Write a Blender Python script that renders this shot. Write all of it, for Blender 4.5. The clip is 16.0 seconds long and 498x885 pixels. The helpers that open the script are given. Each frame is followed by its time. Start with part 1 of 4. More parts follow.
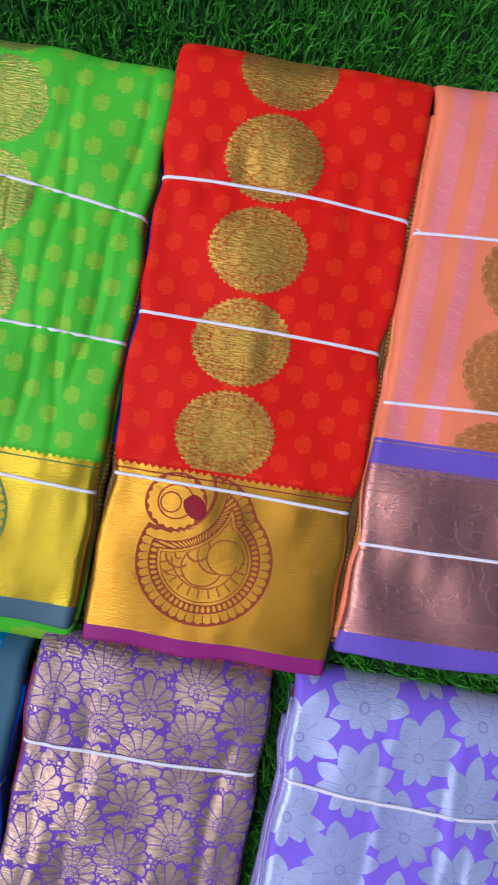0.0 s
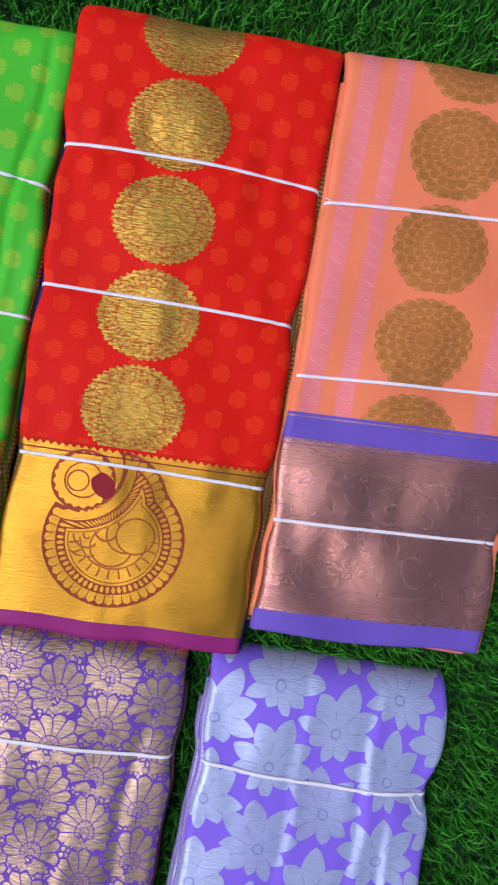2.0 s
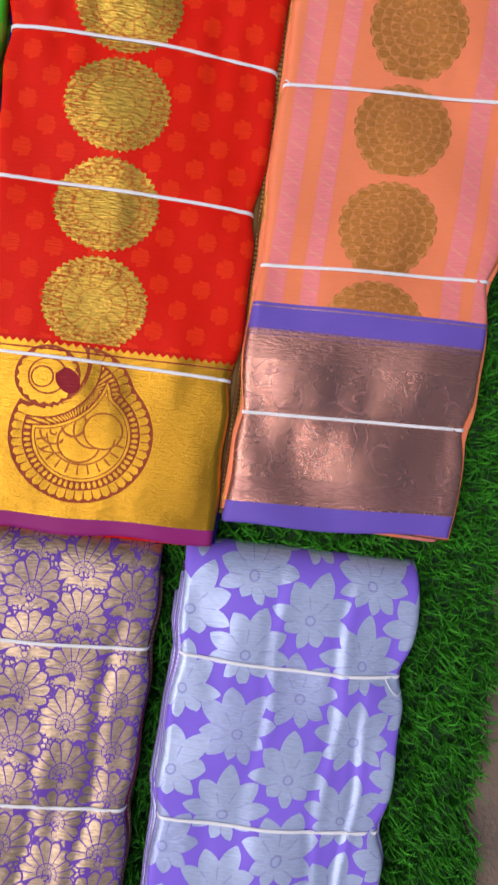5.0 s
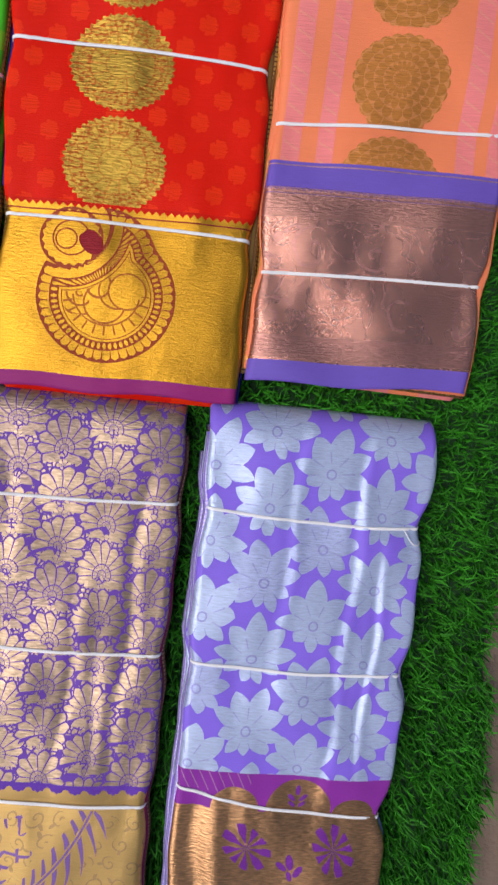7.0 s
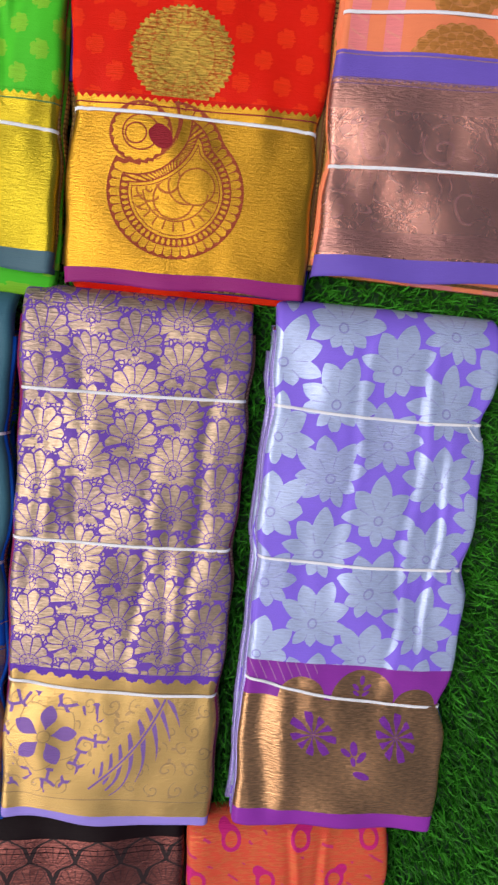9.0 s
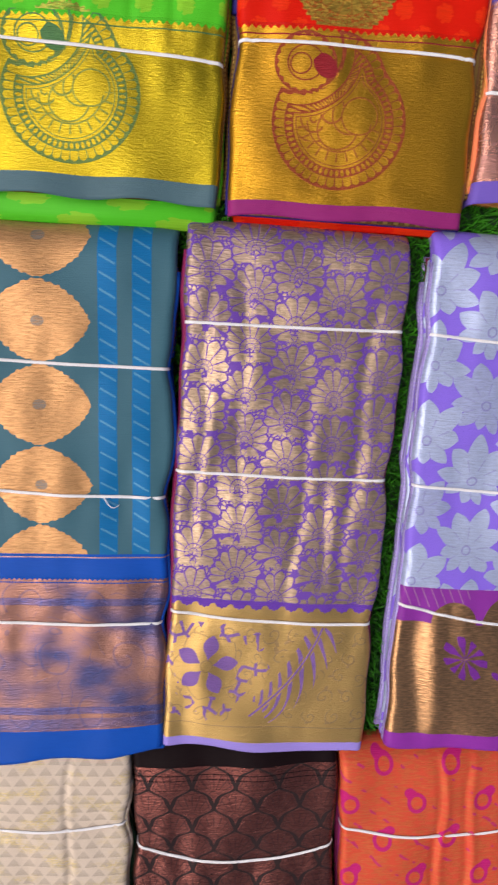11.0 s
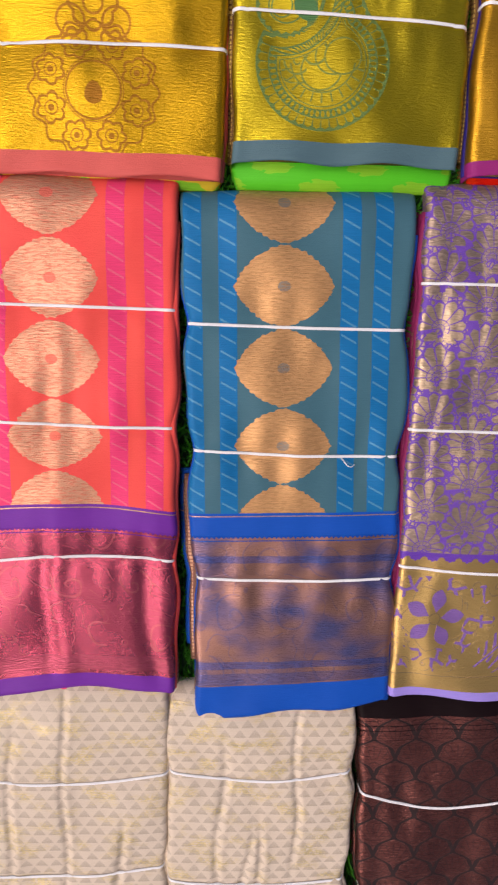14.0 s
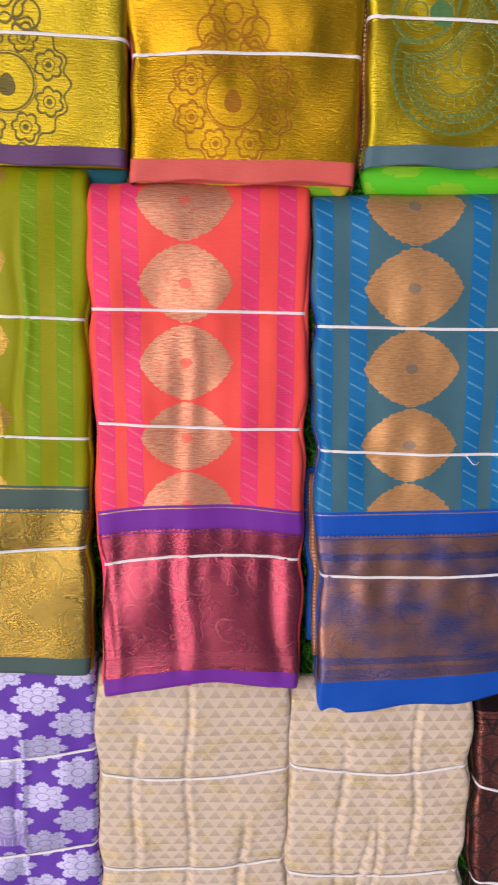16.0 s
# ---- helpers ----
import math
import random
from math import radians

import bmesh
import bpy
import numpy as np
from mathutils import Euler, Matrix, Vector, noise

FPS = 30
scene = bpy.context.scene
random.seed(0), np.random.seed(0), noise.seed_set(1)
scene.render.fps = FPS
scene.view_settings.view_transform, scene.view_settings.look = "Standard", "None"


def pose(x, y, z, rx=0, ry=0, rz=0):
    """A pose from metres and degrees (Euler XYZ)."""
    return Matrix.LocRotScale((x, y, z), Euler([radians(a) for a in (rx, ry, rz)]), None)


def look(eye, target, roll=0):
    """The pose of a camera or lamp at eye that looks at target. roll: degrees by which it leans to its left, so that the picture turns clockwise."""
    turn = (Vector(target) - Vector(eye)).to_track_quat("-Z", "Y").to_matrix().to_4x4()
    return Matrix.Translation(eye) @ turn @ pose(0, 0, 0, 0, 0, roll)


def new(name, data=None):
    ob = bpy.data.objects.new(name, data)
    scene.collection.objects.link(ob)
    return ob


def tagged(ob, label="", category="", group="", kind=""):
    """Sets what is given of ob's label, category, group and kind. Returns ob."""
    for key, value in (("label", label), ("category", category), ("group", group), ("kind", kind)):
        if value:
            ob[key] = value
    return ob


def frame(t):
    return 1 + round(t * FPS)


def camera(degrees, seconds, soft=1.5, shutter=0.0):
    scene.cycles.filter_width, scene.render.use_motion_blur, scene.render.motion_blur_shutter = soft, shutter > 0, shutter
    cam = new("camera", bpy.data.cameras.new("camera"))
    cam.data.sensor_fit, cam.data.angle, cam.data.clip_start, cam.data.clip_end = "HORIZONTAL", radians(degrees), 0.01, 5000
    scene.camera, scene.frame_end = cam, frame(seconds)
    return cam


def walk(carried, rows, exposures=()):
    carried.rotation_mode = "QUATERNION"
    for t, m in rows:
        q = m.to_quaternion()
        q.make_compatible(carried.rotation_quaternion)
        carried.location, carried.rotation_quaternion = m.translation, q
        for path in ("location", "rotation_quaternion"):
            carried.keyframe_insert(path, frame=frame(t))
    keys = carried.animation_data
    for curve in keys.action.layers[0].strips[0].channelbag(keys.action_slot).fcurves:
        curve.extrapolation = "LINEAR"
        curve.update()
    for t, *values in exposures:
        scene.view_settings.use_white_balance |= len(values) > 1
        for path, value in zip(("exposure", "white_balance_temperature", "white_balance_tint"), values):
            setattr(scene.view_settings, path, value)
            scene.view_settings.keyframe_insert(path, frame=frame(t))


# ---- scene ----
cam = camera(46.0, 16.0, soft=2.1, shutter=0.5)
PATH = [
    (0, (0.047, 0.044, 0.569), (0.073, 0.074, -1.431), 55.5),
    (0.5, (0.065, 0.041, 0.567), (0.089, 0.073, -1.432), 52.0),
    (1, (0.079, 0.041, 0.564), (0.134, 0.069, -1.435), 76.9),
    (1.5, (0.091, 0.041, 0.56), (0.186, 0.073, -1.437), 84.9),
    (2, (0.108, 0.042, 0.559), (0.219, 0.072, -1.437), 88.5),
    (2.5, (0.123, 0.045, 0.556), (0.235, 0.07, -1.441), 90.1),
    (3, (0.136, 0.049, 0.553), (0.261, 0.063, -1.443), 95.9),
    (5.5, (0.15, -0.056, 0.564), (0.314, -0.133, -1.428), 126.3),
    (6, (0.158, -0.084, 0.572), (0.294, -0.196, -1.421), 140.1),
    (6.5, (0.153, -0.104, 0.576), (0.304, -0.234, -1.414), 141.1),
    (7, (0.15, -0.127, 0.582), (0.302, -0.281, -1.407), 145.4),
    (7.5, (0.143, -0.15, 0.586), (0.294, -0.322, -1.401), 148.8),
    (8, (0.137, -0.17, 0.591), (0.273, -0.372, -1.394), 155.9),
    (10.5, (0.005, -0.265, 0.604), (0.145, -0.54, -1.372), 161.2),
    (11, (-0.038, -0.284, 0.609), (0.095, -0.569, -1.367), 162.7),
    (11.5, (-0.076, -0.299, 0.613), (0.053, -0.592, -1.362), 163.8),
    (12, (-0.116, -0.308, 0.613), (0.012, -0.612, -1.36), 164.5),
    (12.5, (-0.145, -0.315, 0.615), (-0.027, -0.623, -1.357), 166.0),
    (13, (-0.182, -0.325, 0.619), (-0.072, -0.638, -1.353), 167.4),
    (13.5, (-0.22, -0.333, 0.623), (-0.119, -0.651, -1.349), 168.9),
    (14, (-0.258, -0.338, 0.625), (-0.166, -0.661, -1.347), -189.9),
    (14.5, (-0.285, -0.341, 0.626), (-0.197, -0.666, -1.345), -189.3),
    (15, (-0.321, -0.344, 0.628), (-0.232, -0.67, -1.343), -189.6),
    (15.5, (-0.349, -0.345, 0.63), (-0.279, -0.675, -1.341), -186.7),
    (16, (-0.384, -0.346, 0.633), (-0.311, -0.678, -1.338), -187.2),
]
walk(cam, [(t, look(eye, target, roll)) for t, eye, target, roll in PATH],
     [(0.0, -0.44, 5350, 24), (3.0, -0.36, 5650, 23), (5.5, -0.38, 6050, 14), (8.0, -0.34, 6000, 12), (10.5, -0.28, 6400, 14), (13.0, -0.22, 6600, 17), (16.0, -0.34, 6650, 20)])

# ---- light ----
SUN_AZ, SUN_EL = -106.0, 57.0
world = bpy.data.worlds.new("sky")
scene.world = world
world.use_nodes = True
wn = world.node_tree
sky = wn.nodes.new("ShaderNodeTexSky")
sky.sky_type, sky.sun_disc = "NISHITA", False
sky.sun_elevation, sky.sun_rotation = radians(SUN_EL), radians(SUN_AZ)
sky.dust_density, sky.air_density, sky.ozone_density = 6.0, 0.8, 0.6
wn.links.new(sky.outputs[0], wn.nodes["Background"].inputs[0])
wn.nodes["Background"].inputs[1].default_value = 0.10
sun = bpy.data.lights.new("sun", "SUN")
sun.energy, sun.angle, sun.color = 2.3, radians(48), (1.0, 0.96, 0.90)
sun_ob = new("sun", sun)
d = Vector((math.sin(radians(SUN_AZ)) * math.cos(radians(SUN_EL)), math.cos(radians(SUN_AZ)) * math.cos(radians(SUN_EL)), math.sin(radians(SUN_EL))))
sun_ob.matrix_world = look(d * 5, (0, 0, 0))


# ---- pattern arithmetic: expressions that become math nodes ----
class Ex:
    tree = None

    def __init__(self, v):
        self.v = v.v if isinstance(v, Ex) else v

    def _op(op, *args):
        n = Ex.tree.nodes.new("ShaderNodeMath")
        n.operation = op
        for k, a in enumerate(args):
            a = a.v if isinstance(a, Ex) else a
            if isinstance(a, (int, float)):
                n.inputs[k].default_value = a
            else:
                Ex.tree.links.new(a, n.inputs[k])
        return Ex(n.outputs[0])

    def __add__(self, o): return Ex._op("ADD", self, o)
    def __radd__(self, o): return Ex._op("ADD", o, self)
    def __sub__(self, o): return Ex._op("SUBTRACT", self, o)
    def __rsub__(self, o): return Ex._op("SUBTRACT", o, self)
    def __mul__(self, o): return Ex._op("MULTIPLY", self, o)
    def __rmul__(self, o): return Ex._op("MULTIPLY", o, self)
    def __truediv__(self, o): return Ex._op("DIVIDE", self, o)
    def __lt__(self, o): return Ex._op("LESS_THAN", self, o)
    def __gt__(self, o): return Ex._op("GREATER_THAN", self, o)


def sin_(a): return Ex._op("SINE", a)
def cos_(a): return Ex._op("COSINE", a)
def abs_(a): return Ex._op("ABSOLUTE", a)
def floor_(a): return Ex._op("FLOOR", a)
def fract_(a): return Ex._op("FRACT", a)
def sqrt_(a): return Ex._op("SQRT", a)
def atan_(y, x): return Ex._op("ARCTAN2", y, x)
def min_(a, b): return Ex._op("MINIMUM", a, b)
def max_(a, b): return Ex._op("MAXIMUM", a, b)
def smin_(a, b, k):
    n = Ex._op("SMOOTH_MIN", a, b)
    n.v.node.inputs[2].default_value = k
    return n
def hyp(x, y): return sqrt_(x * x + y * y)
def tri(a): return abs_(fract_(a) - 0.5) * 2.0          # 1 at whole numbers, 0 half way
def between(a, lo, hi): return (a > lo) * (a < hi)
def inv(a): return 1.0 - a


def cells(u, v, pu, pv, stagger=0.5, du=0.0, dv=0.0):
    """Place inside the cell of a staggered lattice, and the cell's numbers."""
    b = (v - dv) / pv
    row = floor_(b)
    odd = fract_(row * 0.5) * 2.0
    a = (u - du) / pu + odd * stagger
    col = floor_(a)
    return (fract_(a) - 0.5) * pu, (fract_(b) - 0.5) * pv, col, row


def hashed(col, row, k=1.0):
    return fract_(sin_(col * (12.99 * k) + row * 78.23 + k) * 437.58)


def grain(u, v, su, sv, detail=2.0, kind="noise"):
    c = Ex.tree.nodes.new("ShaderNodeCombineXYZ")
    for k, a in ((0, u * su), (1, v * sv)):
        Ex.tree.links.new(a.v, c.inputs[k])
    n = Ex.tree.nodes.new("ShaderNodeTexNoise")
    n.inputs["Scale"].default_value, n.inputs["Detail"].default_value = 1.0, detail
    Ex.tree.links.new(c.outputs[0], n.inputs["Vector"])
    return Ex(n.outputs[0])


def cracks(u, v, scale, rand=1.0):
    """Distance to the border of irregular cells."""
    c = Ex.tree.nodes.new("ShaderNodeCombineXYZ")
    for k, a in ((0, u), (1, v)):
        Ex.tree.links.new(a.v, c.inputs[k])
    n = Ex.tree.nodes.new("ShaderNodeTexVoronoi")
    n.feature, n.voronoi_dimensions = "DISTANCE_TO_EDGE", "2D"
    n.inputs["Scale"].default_value, n.inputs["Randomness"].default_value = scale, rand
    Ex.tree.links.new(c.outputs[0], n.inputs["Vector"])
    return Ex(n.outputs["Distance"])


def colour_mix(fac, a, b):
    n = Ex.tree.nodes.new("ShaderNodeMix")
    n.data_type = "RGBA"
    for sock, val in ((n.inputs[0], fac), (n.inputs[6], a), (n.inputs[7], b)):
        if isinstance(val, Ex):
            Ex.tree.links.new(val.v, sock)
        elif isinstance(val, (tuple, list)):
            sock.default_value = (*val, 1)
        elif isinstance(val, (int, float)):
            sock.default_value = val
        else:
            Ex.tree.links.new(val, sock)
    return n.outputs[2]


def cloth(name, base, pattern=None, metal=0.0, rough=0.42, twill=0.3, tone=None, weave=900.0, gloss=0.10):
    """Woven cloth. pattern(u, v) gives layers (mask, colour, metal, rough); u runs across and v along the bundle, in metres."""
    mat = bpy.data.materials.new(name)
    mat.use_nodes = True
    t = Ex.tree = mat.node_tree
    p = t.nodes["Principled BSDF"]
    uv = t.nodes.new("ShaderNodeUVMap")
    uv.uv_map = "cloth"
    sep = t.nodes.new("ShaderNodeSeparateXYZ")
    t.links.new(uv.outputs[0], sep.inputs[0])
    u, v = Ex(sep.outputs[0]), Ex(sep.outputs[1])
    slub = grain(u, v, 60, 900, 3)                      # threads that run across
    cloud = grain(u, v, 18, 14, 3)
    tone = tone or tuple(c * 0.72 for c in base)
    col = colour_mix(cloud * 0.9, base, tone)
    col = colour_mix(slub * 0.35, col, tuple(min(1, c * 1.25 + 0.01) for c in base))
    rgh = rough + (cloud - 0.5) * 0.15
    met = cloud * 0.0 + metal
    thread = min_(1.0, max_(0.0, (grain(u, v, 135, 560, 2) - 0.5) * 3.2 + 0.5))
    relief = (thread - 0.5) * (0.8 * metal) + (slub - 0.5) * 0.5 + (grain(u, v, 420, 1100, 2) - 0.5) * (0.5 + 1.1 * metal)
    for mask, c, m, r in (pattern(u, v) if pattern else ()):
        # in metal layers, broken glints and the dark between threads are painted in
        shade = colour_mix(slub * (1.0 - 0.6 * m) + thread * (0.6 * m), tuple(x * (0.72 - 0.37 * m) for x in c), tuple(min(1, x * (1 + 0.25 * m)) for x in c))
        col = colour_mix(mask, col, shade)
        met = met + mask * (m - met)
        rgh = rgh + mask * ((slub - 0.5) * 0.25 + r - rgh)
        relief = relief + mask * (slub * 1.2 - 0.1 + 1.3 * m * (thread - 0.5))
    diag = sin_((u * 0.8 + v) * (weave * 5.2)) * twill
    relief = relief + diag * 0.3
    t.links.new(col if not isinstance(col, Ex) else col.v, p.inputs["Base Color"])
    t.links.new(met.v, p.inputs["Metallic"])
    t.links.new(rgh.v, p.inputs["Roughness"])
    bump = t.nodes.new("ShaderNodeBump")
    bump.inputs["Strength"].default_value, bump.inputs["Distance"].default_value = 0.5, 0.0006
    t.links.new(relief.v, bump.inputs["Height"])
    t.links.new(bump.outputs[0], p.inputs["Normal"])
    p.inputs["Specular IOR Level"].default_value = gloss
    tangent = t.nodes.new("ShaderNodeTangent")          # metal threads run across, so the gloss spreads along the bundle
    tangent.direction_type, tangent.uv_map = "UV_MAP", "cloth"
    t.links.new(tangent.outputs[0], p.inputs["Tangent"])
    t.links.new((met * 0.75).v, p.inputs["Anisotropic"])
    p.inputs["Anisotropic Rotation"].default_value = 0.25
    return mat




# ---- woven motifs ----
def dots(u, v, pu, pv, r, du=0.0, dv=0.0, n=7):
    x, y, c, k = cells(u, v, pu, pv, 0.5, du, dv)
    rad, th = hyp(x, y), atan_(y, x)
    return rad < r * (0.93 + 0.07 * cos_(th * n)) * (1.0 - 0.25 * (tri(th * 0.4775) > 0.9))


def coin(u, v, cu, cv, pitch, rx, ry, n=44):
    """A column of round woven medallions with rings and spokes: the medallion, and the lines in it."""
    x = (u - cu) / rx
    b = (v - cv) / pitch + 0.5
    y = (fract_(b) - 0.5) * (pitch / ry)
    rad, th = hyp(x, y), atan_(y, x)
    disc = rad < 0.975 + 0.025 * cos_(th * n) + (grain(u, v, 300, 300, 1) - 0.5) * 0.06
    ring = between(rad, 0.84, 0.875) + between(rad, 0.60, 0.635) + between(rad, 0.30, 0.33)
    spokes = (tri(th * (n / 6.2832)) < 0.30) * between(rad, 0.64, 0.84)
    petals = (abs_(fract_(th * (14 / 6.2832) + rad * 0.9) - 0.5) < 0.10) * between(rad, 0.33, 0.62)
    speck = grain(u, v, 190, 430, 2) > 0.55 + 0.10 * (rad < 0.6)
    return disc, min_(1.0, (ring + spokes + petals) * 0.45 + speck * 0.95) * disc


def lens(u, v, cu, cv, pitch, rx, ry):
    """A column of pointed, leaf-edged medallions."""
    x = abs_(u - cu) / rx
    b = (v - cv) / pitch + 0.5
    y = (fract_(b) - 0.5) * (pitch / ry)
    th = atan_(y, (u - cu) / rx)
    edge = x * x * 0.66 + x * 0.34 + abs_(y) * 0.50 + y * y * 0.50
    body = edge < 1.0 + 0.018 * cos_(th * 34) + (grain(u, v, 150, 260, 1) - 0.5) * 0.14
    core = hyp(x * 1.0, y) < 0.13
    thread = (grain(u, v, 110, 620, 2) > 0.55) * 0.8
    return body * inv(core * 0.6), max_((tri((x * 0.3 + y) * 9.0 + th) < 0.10) * 0.6, thread) * body


def bead_flower(u, v, cu, cv, pitch, rx, ry):
    """Medallions made of small round petals, ring by ring, with a pointed head."""
    x = (u - cu) / rx
    b = (v - cv) / pitch + 0.5
    y = (fract_(b) - 0.5) * (pitch / ry)
    rad, th = hyp(x, y * (1.0 + 0.12 * y)), atan_(y, x)
    body = rad < 0.95 + 0.05 * abs_(cos_(th * 12))
    ring = floor_(rad * 5.2)
    a = tri(th * (20 / 6.2832) + ring * 0.5)
    q = fract_(rad * 5.2)
    line = max_((a * a * 0.55 + q > 0.93) * 1.0, (a > 0.93) * (q < 0.6)) * (rad > 0.14)
    return body, line * body


def ladder(u, v, lo, hi, pitch=0.0155, slope=0.55):
    """A coloured stripe with slanting dashes in it: the stripe, and the dashes."""
    s = between(u, lo, hi)
    dash = (tri((v + (u - lo) * slope) / pitch) > 0.86) * between(u, lo + 0.0015, hi - 0.0015)
    return s, dash


def paisley(u, v, cu, cv, R):
    """Mango motif: a round body drawn up into a neck, a curled tip beside it, rings of petals and beads; gives the dark thread lines."""
    x, y = (u - cu) * 1.02, (v - cv) * 1.07
    th = atan_(y, x)
    body = hyp(x, y) - R
    neck = hyp(x + R * 0.06, y - R * 0.60) - R * 0.72
    main = smin_(body, neck, R * 0.10)
    notch = R * 0.62 - hyp(x + R * 0.64, y - R * 1.02)
    main = max_(main, notch)
    tx, ty = x + R * 0.56, y - R * 0.84
    tip = hyp(tx, ty) - R * 0.45
    d = min_(main, tip)
    near_tip = tip < main
    near_neck = (neck < body) * inv(near_tip)
    na = atan_(y - R * 0.60, x + R * 0.06)
    ang = th + near_tip * (atan_(ty, tx) - th) + near_neck * (na - th)
    num = 44.0 + near_tip * -24.0 + near_neck * -12.0
    plain_side = notch > main - R * 0.004
    w = R * 0.070
    scal = tri(ang * (num / 6.2832))
    deep = d * (-1.0 / w)
    lines = between(deep, -0.15, 0.30 + 0.55 * scal)
    lines = lines + between(deep, 0.5, 2.4) * (scal > 0.78 + 0.06 * deep) * inv(plain_side)
    lines = lines + between(deep, 2.5, 2.85)
    bead = tri(ang * (num * 1.3 / 6.2832))
    body_only = inv(near_tip)
    lines = lines + between(deep, 2.85, 4.15) * (bead < 0.30 + abs_(deep - 3.5) * 0.55) * body_only
    lines = lines + (between(deep, 4.15, 4.45) + between(deep, 4.95, 5.15)) * body_only
    # bird inside: a round tail, a breast, a wing, a row of beads
    tail = hyp(x - R * 0.30, y - R * 0.10) - R * 0.27
    breast = hyp((x + R * 0.12) * 1.15, y - R * 0.18) - R * 0.20
    wing = max_(hyp(x + R * 0.02, y + R * 0.10) - R * 0.30, R * 0.27 - hyp(x - R * 0.16, y - R * 0.10))
    inner = (deep > 5.3) * body_only
    orn = between(abs_(tail), 0.0, R * 0.013) + between(breast, -R * 0.018, R * 0.018) * (tail > 0.0) + between(abs_(wing), 0.0, R * 0.014) * (tail > 0.0)
    rr, ra = hyp(x, y - R * 0.05), atan_(y - R * 0.05, x)
    orn = orn + between(rr, R * 0.50, R * 0.64) * (tri(ra * (24 / 6.2832)) > 0.82) * (y < R * 0.05)
    orn = orn + between(rr, R * 0.47, R * 0.495) * (y < 0.0)
    curl = tri(hyp(x + R * 0.36, y - R * 0.02) * (7.0 / R) + atan_(y - R * 0.02, x + R * 0.36) / 6.2832)
    orn = orn + (curl > 0.78) * (x < -R * 0.24) * between(y, -R * 0.3, R * 0.36)
    plait = tri((x * 0.9 + y * 0.5) * (9.0 / R)) > 0.80
    orn = orn + plait * (y > R * 0.48) * (x > -R * 0.2) * 0.5
    lines = lines + inner * min_(1.0, orn) * 0.8
    hx, hy = x + R * 0.27, y - R * 0.80
    heart = max_(hyp(hx * 1.1 + hy * 0.3, hy) - R * 0.19, 0.0 - hx * 0.5 + abs_(hy) * 0.5 - R * 0.13) < 0.0
    spot = between(hyp(tx + R * 0.07, ty + R * 0.02), R * 0.14, R * 0.165) * near_tip
    return min_(1.0, min_(1.0, lines + spot) * 0.85 + heart)


def medallion(u, v, cu, cv, R):
    """A ring of eight small flowers round a drop, with a crown above: thread lines."""
    x, y = u - cu, v - cv
    rad, th = hyp(x, y), atan_(y, x)
    k = 8.0
    sect = (fract_(th * (k / 6.2832)) - 0.5) * (6.2832 / k)
    fx, fy = rad * cos_(sect) - R * 0.74, rad * sin_(sect)
    fr, ft = hyp(fx, fy), atan_(fy, fx)
    petal = R * (0.15 + 0.06 * abs_(cos_(ft * 3.0)))
    lines = between(fr - petal, 0.0, R * 0.045) + (fr < R * 0.05) + between(fr, R * 0.09, R * 0.11)
    lines = lines + between(rad, R * 0.42, R * 0.455) + between(rad, R * 0.47, R * 0.485)
    lines = lines + between(rad - R * (0.98 + 0.05 * cos_(th * 16)), 0.0, R * 0.04)
    dx, dy = x, y + R * 0.04
    lines = lines + (hyp(dx * (1.0 + dy / R * 1.2), dy * 0.8) < R * 0.14)
    cx_, cy_ = x, y - R * 1.28
    cr, ct = hyp(cx_, cy_), atan_(cy_, cx_)
    lines = lines + between(cr - R * (0.30 + 0.06 * abs_(cos_(ct * 4.0))), 0.0, R * 0.05) + between(cr, R * 0.13, R * 0.17)
    sx = abs_(x) - R * 0.36
    lines = lines + between(hyp(sx, y - R * 1.02), R * 0.20, R * 0.24)
    return min_(1.0, lines)


def scrolls(u, v, scale=34.0):
    """Tendrils: thin winding lines, with a few spirals."""
    wind = tri(grain(u, v, scale * 0.9, scale * 1.1, 0.6) * 8.0) > 0.91
    w = grain(u, v, 24, 24, 1)
    x, y, c, r = cells(u + (w - 0.5) * 0.02, v + (w - 0.5) * 0.02, 1.6 / scale, 1.5 / scale, 0.5)
    rad = hyp(x, y)
    spiral = tri(rad * scale * 2.6 + atan_(y, x) / 6.2832 + hashed(c, r)) > 0.84
    inside = rad < 0.55 / scale
    return max_(spiral * inside, wind * inv(inside))


def lotus(u, v, pu, pv, r, n, du=0.0, dv=0.0):
    """Lotus heads, petals pointed and longest at the head: mask, lines in it, and a number for each."""
    x, y, c, k = cells(u, v, pu, pv, 0.0, du, dv)
    h = hashed(c, k)
    y = y + r * 0.28
    th = atan_(x, y) + (h - 0.5) * 0.7
    rad = hyp(x, y)
    f = tri(th * (n / 6.2832))
    g = 1.0 - f
    reach = r * (0.88 + 0.24 * cos_(th) + 0.08 * sin_(th * 4.0 + h * 30.0))
    m = rad < reach * (1.08 - 0.26 * g - 0.11 * g * g)
    lines = between(rad, r * 0.09, r * 0.14) + (f < 0.10) * between(rad, r * 0.30, r * 0.62) * 0.7
    return m, lines * m, h


